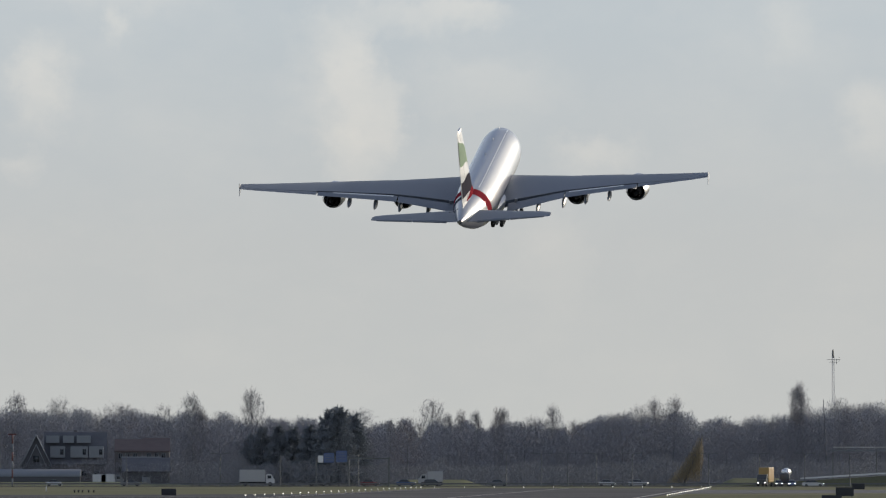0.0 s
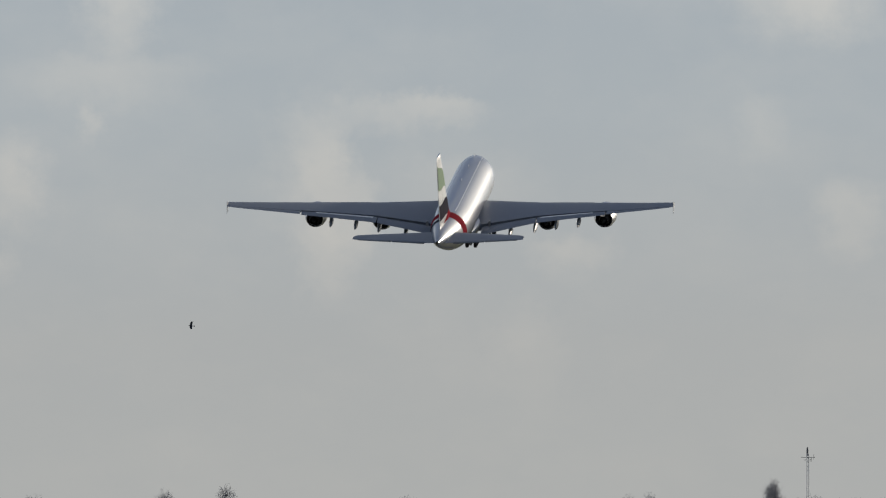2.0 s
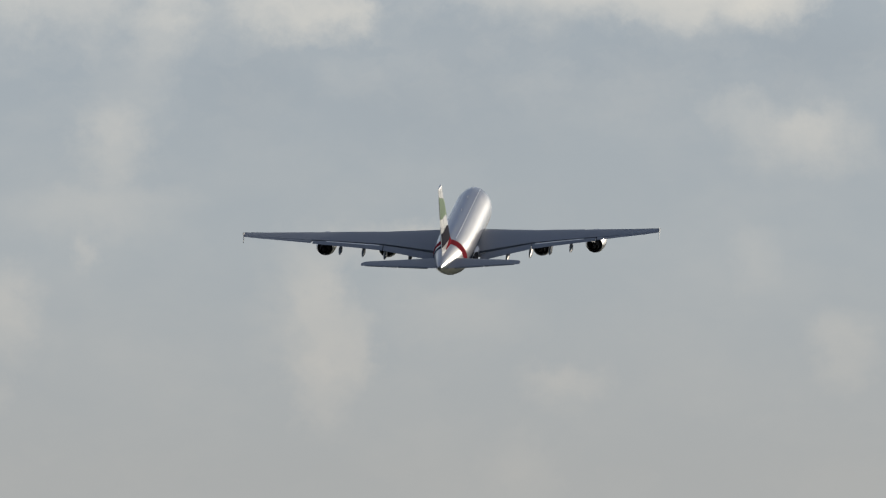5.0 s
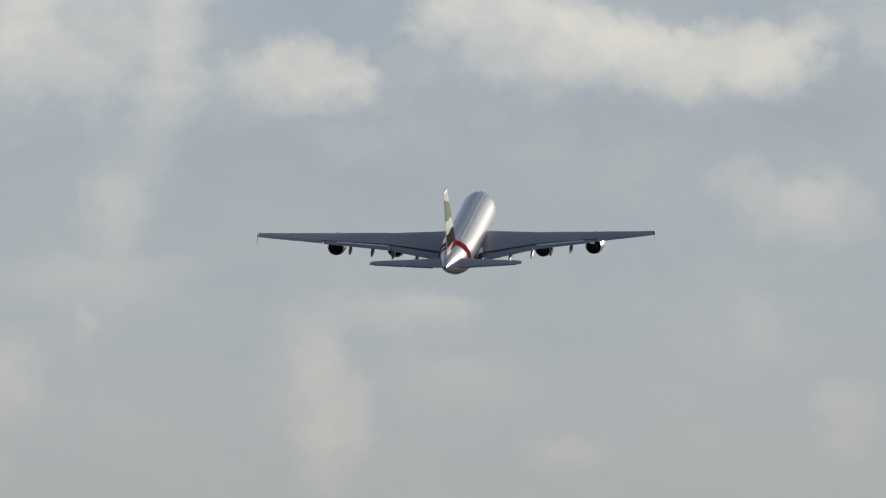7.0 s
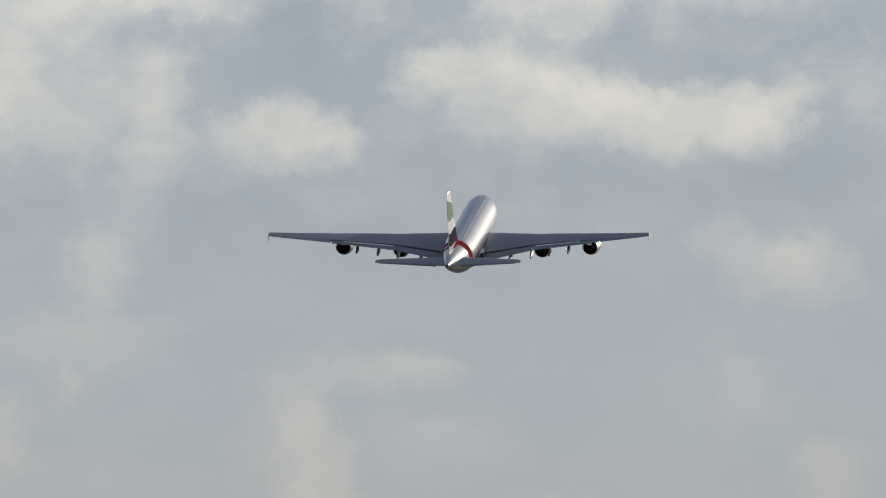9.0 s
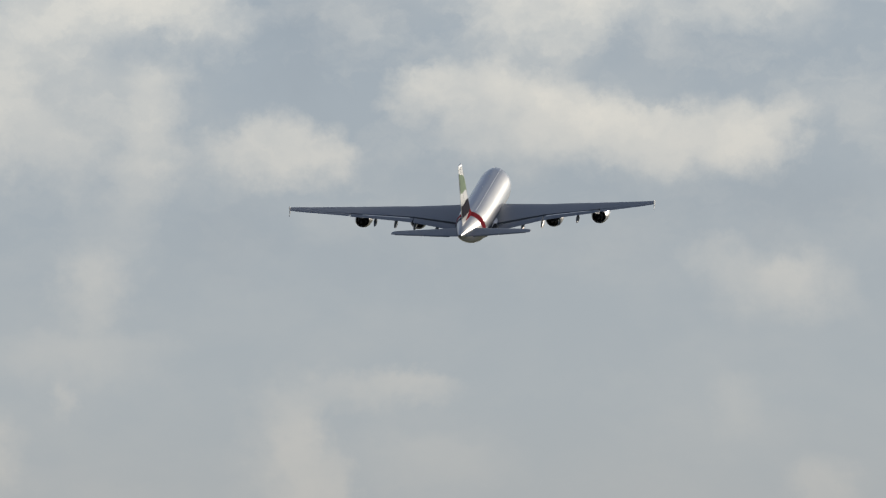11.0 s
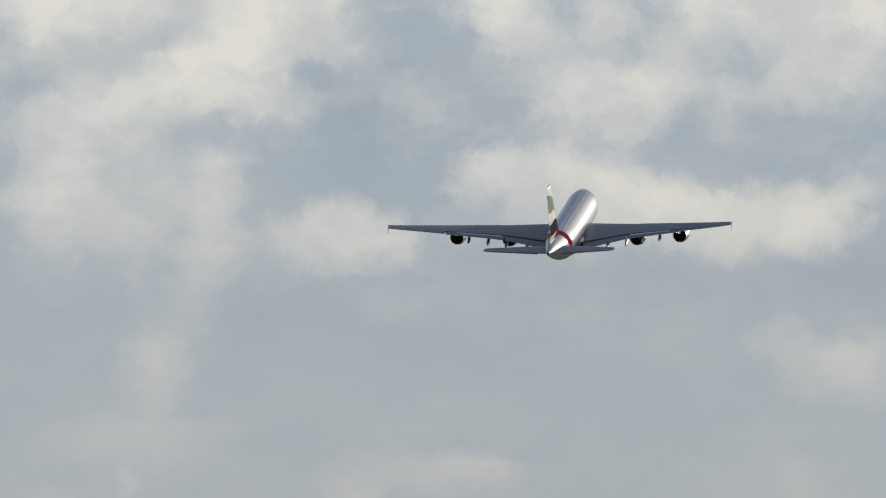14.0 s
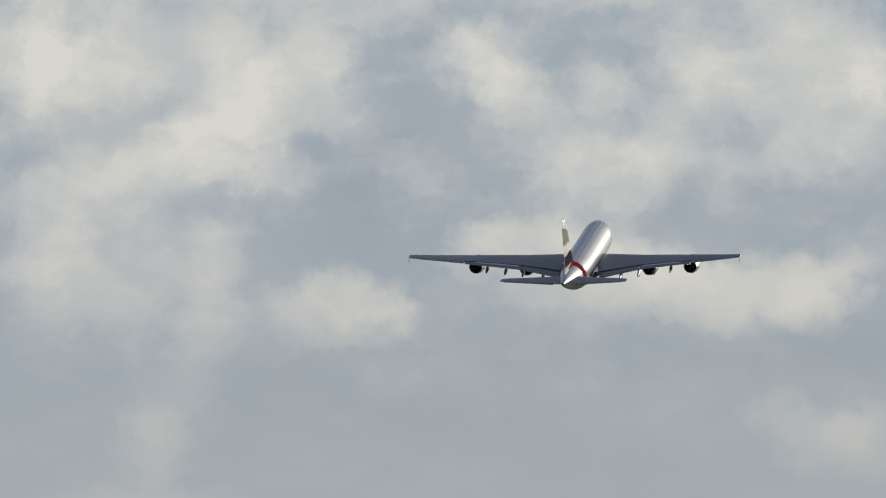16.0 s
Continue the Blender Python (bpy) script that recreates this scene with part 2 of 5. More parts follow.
MAT = dict(
    pearl=material("pearl_mica_paint", (0.40, 0.413, 0.445), 0.3, 0.4, 0.015, 0.1, coat=1.0, second=(0.388, 0.40, 0.43), rough_vary=0.02),
    wing=material("grey_wing_paint", (0.17, 0.19, 0.225), 0.42, 0.0, 0.03, 0.15, second=(0.155, 0.175, 0.21), rough_vary=0.04),
    flap=material("grey_flap_paint", (0.17, 0.19, 0.225), 0.42, 0.0, 0.04, 0.2, rough_vary=0.04),
    fin_white=material("white_fin_paint", (0.80, 0.80, 0.78), 0.3, 0.0, 0.04, 0.4, coat=0.4),
    fin_green=material("green_fin_paint", (0.36, 0.45, 0.33), 0.5, 0.0, 0.05, 0.4, spec=0.0),
    fin_black=material("dark_grey_fin_paint", (0.065, 0.062, 0.075), 0.65, 0.0, 0.05, 0.4, spec=0.0),
    red=material("red_tail_paint", (0.27, 0.035, 0.045), 0.6, 0.0, 0.06, 0.5, spec=0.0),
    silver_slat=material("bare_slat_metal", (0.62, 0.63, 0.65), 0.3, 0.7, 0.03, 0.4),
    chrome=material("polished_lip_metal", (0.8, 0.8, 0.82), 0.16, 1.0, 0.03, 0.5),
    nacelle=material("white_nacelle_paint", (0.72, 0.72, 0.73), 0.24, 0.25, 0.05, 0.5, coat=0.5),
    hot=material("dark_exhaust_metal", (0.018, 0.017, 0.017), 0.8, 0.0, 0.2, 2.0, spec=0.2),
    duct=material("black_duct_lining", (0.01, 0.01, 0.011), 0.8, 0.0, 0.2, 2.0),
    tyre=material("black_tyre_rubber", (0.025, 0.025, 0.026), 0.8, 0.0, 0.2, 6.0),
    strut=material("grey_strut_metal", (0.35, 0.35, 0.36), 0.4, 0.6, 0.1, 3.0),
    feather=material("black_feathers", (0.015, 0.015, 0.018), 0.55, 0.0, 0.3, 20.0),
    grass=material("winter_grass", (0.18, 0.181, 0.12), 0.97, 0.0, 0.35, 1.0, 0.0, second=(0.225, 0.21, 0.15), stretch=(0.08, 0.03, 1), spec=0.0),
    asphalt=material("worn_asphalt", (0.048, 0.051, 0.06), 0.9, 0.0, 0.35, 1.0, 0.0, second=(0.085, 0.088, 0.096), stretch=(0.15, 0.025, 1), spec=0.08),
    # Bank grass lightened in colour to stand in for haze on its unlit face.
    bank=material("rough_bank_grass", (0.2, 0.2, 0.13), 0.97, 0.0, 0.35, 0.5, 0.0, second=(0.16, 0.165, 0.11), spec=0.0),
    concrete=material("pale_concrete", (0.16, 0.157, 0.15), 0.8, 0.0, 0.2, 0.4, 0.0, spec=0.1),
    paint=material("worn_white_marking", (0.34, 0.34, 0.335), 0.8, 0.0, 0.3, 1.0, spec=0.1),
    # Bark and twigs: base colours lifted blue-grey in place of distance haze.
    bark=material("hazed_grey_bark", (0.175, 0.177, 0.195), 0.9, 0.0, 0.2, 1.5, 0.4, each=0.25, spec=0.1),
    twig=material("hazed_winter_twigs", (0.24, 0.24, 0.262), 0.9, 0.0, 0.15, 0.6, each=0.25, spec=0.1),
    twig_red=material("hazed_reddish_twigs", (0.245, 0.228, 0.24), 0.9, 0.0, 0.15, 0.6, each=0.25, spec=0.1),
    # Willow gold paled and greyed, with haze mixed into the colour.
    willow=material("golden_willow_twigs", (0.33, 0.275, 0.185), 0.85, 0.0, 0.25, 0.6),
    # Needles and foot scrub carry haze too: dark tones raised, blue added.
    needle=material("hazed_green_needles", (0.235, 0.255, 0.275), 0.9, 0.0, 0.2, 0.8, each=0.2, spec=0.1),
    hazed_scrub=material("hazed_foot_scrub", (0.29, 0.29, 0.305), 0.95, 0.0, 0.2, 0.1, spec=0.1),
    taxi=material("worn_taxiway_asphalt", (0.105, 0.108, 0.118), 0.85, 0.0, 0.35, 1.0, 0.0, second=(0.15, 0.152, 0.16), stretch=(0.15, 0.025, 1), spec=0.1),
    # Wood and thicket: haze put into the base colour, pale and bluish.
    wood=material("hazed_bare_wood", (0.20, 0.204, 0.232), 0.9, 0.0, 0.15, 0.15, spec=0.1),
    scrub=material("hazed_grey_thicket", (0.27, 0.277, 0.312), 0.95, 0.0, 0.2, 0.1, spec=0.1),
    steel=material("weathered_galvanised_steel", (0.16, 0.165, 0.17), 0.55, 0.2, 0.12, 1.0),
    # Sign blue desaturated, as distance haze would leave it.
    sign_blue=material("blue_sign_sheet", (0.09, 0.135, 0.28), 0.4, 0.0, 0.06, 1.0),
    sign_white=material("white_sign_sheet", (0.78, 0.78, 0.78), 0.4, 0.0, 0.05, 1.0),
    sign_back=material("black_sign_box", (0.035, 0.037, 0.042), 0.7, 0.0, 0.2, 1.0),
    # Mast red dimmed in colour for the haze before it.
    red_mast=material("red_mast_paint", (0.17, 0.075, 0.075), 0.6, 0.0, 0.1, 1.0),
    white_mast=material("weathered_white_mast_paint", (0.5, 0.5, 0.5), 0.5, 0.0, 0.1, 1.0),
    lamp_glow=material("runway_lamp_glass", (1.0, 0.93, 0.8), 0.3, 0.0, 0.02, 1.0, emit=1.6),
    # Zinc rail coloured far lighter than the other steel, for the ramp's sun glint.
    bright_steel=material("bright_zinc_rail", (0.62, 0.63, 0.64), 0.35, 0.6, 0.08, 1.0),
    tank=material("polished_tank_steel", (0.8, 0.8, 0.8), 0.28, 1.0, 0.03, 0.5),
    head_glow=material("headlamp_glass", (1.0, 0.96, 0.9), 0.2, 0.0, 0.02, 1.0, emit=3.5),
    tail_red=material("red_tail_lamp", (0.4, 0.02, 0.02), 0.3, 0.0, 0.05, 1.0),
    # House tones drawn together and blued: haze put into the base colours.
    roof=material("dark_roof_tiles", (0.115, 0.119, 0.135), 0.75, 0.0, 0.25, 1.2, 0.5, stretch=(1, 1, 4)),
    roof_red=material("brown_red_roof_tiles", (0.15, 0.115, 0.11), 0.8, 0.0, 0.25, 1.2, 0.5, stretch=(1, 1, 4)),
    brick=material("brown_brick_wall", (0.165, 0.155, 0.16), 0.85, 0.0, 0.25, 1.5, 0.4),
    render_white=material("hazed_white_boards", (0.25, 0.268, 0.285), 0.75, 0.0, 0.08, 0.8),
    timber=material("dark_timber", (0.11, 0.112, 0.122), 0.8, 0.0, 0.2, 1.0),
    pane=glass("window_pane"),
    car_glass=glass("car_window"),
    shed=material("grey_sheet_metal", (0.20, 0.215, 0.235), 0.75, 0.0, 0.12, 0.5, stretch=(3, 3, 0.3)),
    trim_black=material("black_plastic", (0.025, 0.025, 0.027), 0.6, 0.0, 0.1, 2.0),
)
# The white is held down to grey to take in haze over the motorway.
for name, col in (("silver", (0.55, 0.56, 0.57)), ("grey", (0.16, 0.17, 0.19)), ("dark", (0.04, 0.045, 0.055)), ("maroon", (0.16, 0.02, 0.022)),
                  ("blue", (0.05, 0.09, 0.2)), ("white", (0.38, 0.385, 0.39)), ("yellow", (0.40, 0.25, 0.08))):
    MAT[name] = material(name + "_vehicle_paint", col, 0.3, 0.2, 0.05, 1.0, coat=0.6)


# ---- mesh helpers ----
def part(name, bm, mat, parent=None, label="", smooth=True):
    """Link a bmesh, or ready mesh data, as one mesh object under parent."""
    if isinstance(bm, bmesh.types.BMesh):
        me = bpy.data.meshes.new(name)
        bm.normal_update()
        for e in bm.edges:                       # hard edges stay crisp under smooth shading
            if len(e.link_faces) == 2 and e.calc_face_angle(0.0) > 0.6:
                e.smooth = False
        bm.to_mesh(me)
        bm.free()
        for poly in me.polygons:
            poly.use_smooth = smooth
    else:
        me = bm
    if not me.materials:
        me.materials.append(mat)
    ob = new(name, me)
    ob.parent = parent
    if label:
        tagged(ob, label)
    return ob


def thing(name, label, category, m=None, group="", kind=""):
    ob = tagged(new(name), label, category, group, kind)
    if m is not None:
        ob.matrix_basis = m
    return ob


def loft(rings, cap=True, closed=True, bm=None):
    """A skin over rings of points of equal number."""
    bm = bm or bmesh.new()
    vs = [[bm.verts.new(p) for p in r] for r in rings]
    n = len(rings[0])
    for a, b in zip(vs, vs[1:]):
        for i in range(n if closed else n - 1):
            j = (i + 1) % n
            bm.faces.new((a[i], a[j], b[j], b[i]))
    if cap and closed:
        bm.faces.new(vs[0][::-1])
        bm.faces.new(vs[-1])
    return bm


def fix(bm):
    bmesh.ops.recalc_face_normals(bm, faces=bm.faces)
    return bm


def lathe(profile, n=28, axis="y", centre=(0, 0, 0), cap=False):
    """Turn (along, radius) pairs round an axis."""
    rings = []
    for a, r in profile:
        ring = []
        for i in range(n):
            c, s = math.cos(2 * math.pi * i / n) * r, math.sin(2 * math.pi * i / n) * r
            p = {"y": (c, a, s), "z": (c, s, a), "x": (a, c, s)}[axis]
            ring.append((p[0] + centre[0], p[1] + centre[1], p[2] + centre[2]))
        rings.append(ring)
    return fix(loft(rings, cap))


def box(bm, x0, x1, y0, y1, z0, z1, bevel=0.0):
    r = bmesh.ops.create_cube(bm, size=1, matrix=Matrix.LocRotScale(((x0 + x1) / 2, (y0 + y1) / 2, (z0 + z1) / 2), None, (x1 - x0, y1 - y0, z1 - z0)))
    if bevel:
        ed = list({e for v in r["verts"] for e in v.link_edges})
        bmesh.ops.bevel(bm, geom=ed, offset=bevel, segments=2, affect="EDGES", profile=0.7)
    return bm


def boxed(x0, x1, y0, y1, z0, z1, bevel=0.0):
    return box(bmesh.new(), x0, x1, y0, y1, z0, z1, bevel)


def tube(bm, a, b, r0, r1=None, n=8):
    """A tapered rod from a to b."""
    a, b = Vector(a), Vector(b)
    q = (b - a).to_track_quat("Z", "Y")
    rings = []
    for p, r in ((a, r0), (b, r0 if r1 is None else r1)):
        rings.append([p + q @ Vector((math.cos(2 * math.pi * i / n) * r, math.sin(2 * math.pi * i / n) * r, 0)) for i in range(n)])
    return loft(rings, bm=bm)


def stick_mesh(name, segs, sides=3):
    """One mesh of many tapered prisms. segs: array of x0 y0 z0 x1 y1 z1 r0 r1."""
    s = np.asarray(segs, float)
    a, b, r0, r1 = s[:, 0:3], s[:, 3:6], s[:, 6], s[:, 7]
    d = b - a
    d /= np.linalg.norm(d, axis=1)[:, None] + 1e-9
    ref = np.where(np.abs(d[:, 2:3]) > 0.9, np.array([[1.0, 0, 0]]), np.array([[0, 0, 1.0]]))
    e1 = np.cross(d, ref)
    e1 /= np.linalg.norm(e1, axis=1)[:, None] + 1e-9
    e2 = np.cross(d, e1)
    verts = np.empty((len(s), 2 * sides, 3))
    for i in range(sides):
        c, sn = math.cos(2 * math.pi * i / sides), math.sin(2 * math.pi * i / sides)
        o = c * e1 + sn * e2
        verts[:, i] = a + o * r0[:, None]
        verts[:, sides + i] = b + o * r1[:, None]
    base = (np.arange(len(s)) * 2 * sides)[:, None]
    faces = []
    for i in range(sides):
        j = (i + 1) % sides
        faces.append(base + np.array([[i, j, sides + j, sides + i]]))
    f = np.concatenate(faces)
    me = bpy.data.meshes.new(name)
    me.vertices.add(len(s) * 2 * sides)
    me.vertices.foreach_set("co", verts.ravel())
    me.loops.add(f.size)
    me.loops.foreach_set("vertex_index", f.ravel().astype(np.int32))
    me.polygons.add(len(f))
    me.polygons.foreach_set("loop_start", (np.arange(len(f)) * 4).astype(np.int32))
    me.update(calc_edges=True)
    return me


def blade_mesh(name, a, b, r, rng):
    """One mesh of many fine pointed shoots."""
    n = len(a)
    o = np.cross(b - a, rng.normal(size=(n, 3)))
    o *= r / (np.linalg.norm(o, axis=1)[:, None] + 1e-9)
    me = bpy.data.meshes.new(name)
    me.vertices.add(3 * n)
    me.vertices.foreach_set("co", np.stack([a - o, a + o, b], 1).ravel())
    me.loops.add(3 * n)
    me.loops.foreach_set("vertex_index", np.arange(3 * n, dtype=np.int32))
    me.polygons.add(n)
    me.polygons.foreach_set("loop_start", np.arange(0, 3 * n, 3, dtype=np.int32))
    me.update(calc_edges=True)
    return me


# ---- the airliner: x right, y forward, z up, 40 m behind the nose ----
S0 = 40.0
ST = (0, 0.5, 1.5, 3, 5, 8, 12, 45, 50, 55, 60, 64, 68, 71, 72.3)
HW = (0.05, 0.9, 1.7, 2.4, 2.95, 3.4, 3.57, 3.57, 3.45, 3.1, 2.55, 1.95, 1.25, 0.65, 0.3)
TOP = (-1.0, 0.1, 1.1, 2.2, 3.35, 4.25, 4.6, 4.5, 4.4, 4.25, 4.0, 3.75, 3.35, 2.8, 2.45)
BOT = (-1.2, -2.2, -2.9, -3.5, -3.9, -4.15, -4.2, -4.2, -3.9, -3.0, -1.75, -0.7, 0.4, 1.3, 1.85)


def hull(s, ang, off=0.0):
    """A point of the fuselage's skin at station s; ang from the right side over the crown."""
    w, zt, zb = (float(np.interp(s, ST, v)) for v in (HW, TOP, BOT))
    h = (zt - zb) / 2
    return ((w + off) * math.cos(ang), S0 - s, (zt + zb) / 2 + (h + off) * math.sin(ang))


def smooth_stations():
    out = [0, 0.25, 0.5, 1, 1.5, 2.2, 3, 4, 5, 6.5, 8, 10, 12]
    out += list(np.linspace(16, 44, 9)) + list(np.linspace(46, 72.3, 22))
    return out


def leading(y):
    return 21.0 + (y - 3.57) * 0.735


def trailing(y):
    return float(np.interp(y, (0, 3.57, 14.5, 39.9), (40.4, 40.5, 42.0, 51.4)))


def rise(y):
    return -2.3 + 0.13 * (y - 3.0) + 0.0012 * (y - 3.0) ** 2 + 0.38 * math.sin(math.pi * min(1.0, max(0.0, (y - 4.0) / 34.0))) 


def foil(f, tc):
    return 5 * tc * (0.2969 * math.sqrt(f) - 0.126 * f - 0.3516 * f * f + 0.2843 * f ** 3 - 0.1015 * f ** 4) + 0.0015


def section(y, cut=1.0, side=1, n=10, start=0.0):
    le, ch = leading(y), trailing(y) - leading(y)
    tc = float(np.interp(y, (0, 14, 40), (0.135, 0.115, 0.095)))
    tw = math.sin(radians(float(np.interp(y, (3, 15, 40), (4.8, 1.2, -0.5)))))
    fs = [start + (cut - start) * (i / (n - 1)) ** 1.6 for i in range(n)]
    up = [(f, foil(f, tc) * 1.05 + 0.02 * f * (1 - f)) for f in reversed(fs)]
    lo = [(f, -foil(f, tc) * 0.85 + 0.02 * f * (1 - f)) for f in fs[1:]]
    return [(side * y, S0 - le - f * ch, rise(y) + (0.25 - f) * ch * tw + z * ch) for f, z in up + lo]


def flap_section(y, side, begin=0.79, size=0.205, drop=8.0):
    le, ch = leading(y), trailing(y) - leading(y)
    tw = math.sin(radians(float(np.interp(y, (3, 15, 40), (4.8, 1.2, -0.5)))))
    hx, hz = S0 - le - (begin + 0.016) * ch, rise(y) + (0.25 - begin) * ch * tw + 0.006 * ch
    a, c = radians(drop), size * ch
    fs = [(i / 6) ** 1.5 for i in range(7)]
    pts = [(f, foil(f, 0.15) * 1.1) for f in reversed(fs)] + [(f, -foil(f, 0.15) * 0.5) for f in fs[1:]]
    return [(side * y, hx - (f * math.cos(a) + z * math.sin(a)) * c, hz + (z * math.cos(a) - f * math.sin(a)) * c) for f, z in pts]


def fin_point(z, f, side, off=0.0):
    g = (z - 3.3) / (16.9 - 3.3)
    le, te = 54.6 + 10.9 * g - 1.6 * max(0.0, 0.12 - g) / 0.12, 67.6 + 2.6 * g
    ch = te - le
    return (side * (foil(f, 0.1) * ch + off), S0 - le - f * ch, z)


def fin_patch(lo, hi, f0=0.0, f1=0.98, off=0.03):
    """Both faces of a painted stripe on the fin between two slanting edges."""
    bm = bmesh.new()
    fs = [f0 + (f1 - f0) * i / 12 for i in range(13)]
    for side in (-1, 1):
        rings = [[fin_point(lo(f) + (hi(f) - lo(f)) * k / 6, f, side, off) for f in fs] for k in range(7)]
        loft(rings, False, False, bm)
    return fix(bm)


def canoe(x, b, z, length, r):
    prof = [(length * t, max(0.01, r * math.sin(math.pi * min(1, t ** 0.8)) ** 0.7)) for t in [i / 10 for i in range(11)]]
    bm = lathe([(-a, q) for a, q in prof], 12)
    bmesh.ops.scale(bm, vec=(0.72, 1, 1.35), verts=bm.verts)
    bmesh.ops.rotate(bm, verts=bm.verts, cent=(0, 0, 0), matrix=Matrix.Rotation(radians(9), 3, "X"))
    bmesh.ops.translate(bm, vec=(x, b, z), verts=bm.verts)
    return bm


def engine(root, x, b, z, wing_z, reach):
    nac = part("engine", lathe([(3.52, 1.64), (3.4, 1.8), (2.6, 1.98), (1.0, 2.02), (-0.8, 1.86), (-2.1, 1.52), (-2.1, 1.45), (-1.0, 1.38), (1.2, 1.45), (3.3, 1.54), (3.52, 1.64)], 40),
               MAT["nacelle"], root, "white turbofan engine nacelle")
    nac.location, nac.rotation_euler = (x, b, z), (radians(2.5), 0, 0)
    part("inlet_lip", lathe([(3.3, 1.83), (3.52, 1.76), (3.6, 1.66), (3.52, 1.57), (3.3, 1.52)], 40), MAT["chrome"], nac, "polished metal inlet lip")
    part("fan_duct", lathe([(-1.2, 1.4), (-1.25, 0.4)], 30), MAT["duct"], nac)
    part("fan", lathe([(1.6, 1.42), (1.5, 0.5), (2.1, 0.02)], 30), MAT["duct"], nac)
    part("core_nozzle", lathe([(-1.0, 1.05), (-2.1, 1.0), (-3.3, 0.74), (-3.3, 0.7), (-2.6, 0.66)], 28), MAT["hot"], nac, "dark metal core exhaust nozzle")
    part("exhaust_plug", lathe([(-2.4, 0.62), (-3.4, 0.42), (-4.3, 0.04)], 20), MAT["hot"], nac)
    rings = []
    for yy, zt, zb, w in ((1.6, 1.95, 1.7, 0.1), (0.4, 2.25, 1.4, 0.28), (-1.6, 2.5, 1.0, 0.32), (-3.6, wing_z - z, 0.9, 0.3), (-reach, wing_z - z - 0.1, wing_z - z - 0.6, 0.12)):
        rings.append([(-w, yy, zb), (w, yy, zb), (w * 0.8, yy, zt), (-w * 0.8, yy, zt)])
    part("pylon", fix(loft(rings)), MAT["nacelle"], nac)
    bm = bmesh.new()
    tube(bm, (1.45, 0.9, 1.0), (1.8, 0.6, 1.5), 0.06, 0.03, 6)
    part("strake", bm, MAT["nacelle"], nac)


def gear(root, x, b, wheels):
    bm = bmesh.new()
    tube(bm, (0, 0, 2.6), (0, 0, 0), 0.26, 0.2, 12)
    tube(bm, (0, 1.2 * (wheels / 2 - 1), 0), (0, -1.2 * (wheels / 2 - 1), 0), 0.2, n=10)
    tube(bm, (0, 1.5, 2.4), (0, 0.1, 0.6), 0.09, n=8)
    leg = part("landing_gear", bm, MAT["strut"], root, "grey landing gear leg with black wheels")
    for i in range(wheels // 2):
        for side in (-1, 1):
            w = part("tyre", lathe([(-0.29, 0.45), (-0.28, 0.64), (-0.16, 0.72), (0.16, 0.72), (0.28, 0.64), (0.29, 0.45)], 20, "x", cap=True), MAT["tyre"], leg)
            w.location = (side * 0.75, (i - (wheels / 2 - 1) / 2) * 1.6, 0)
    leg["rest"] = (x, b)
    return leg


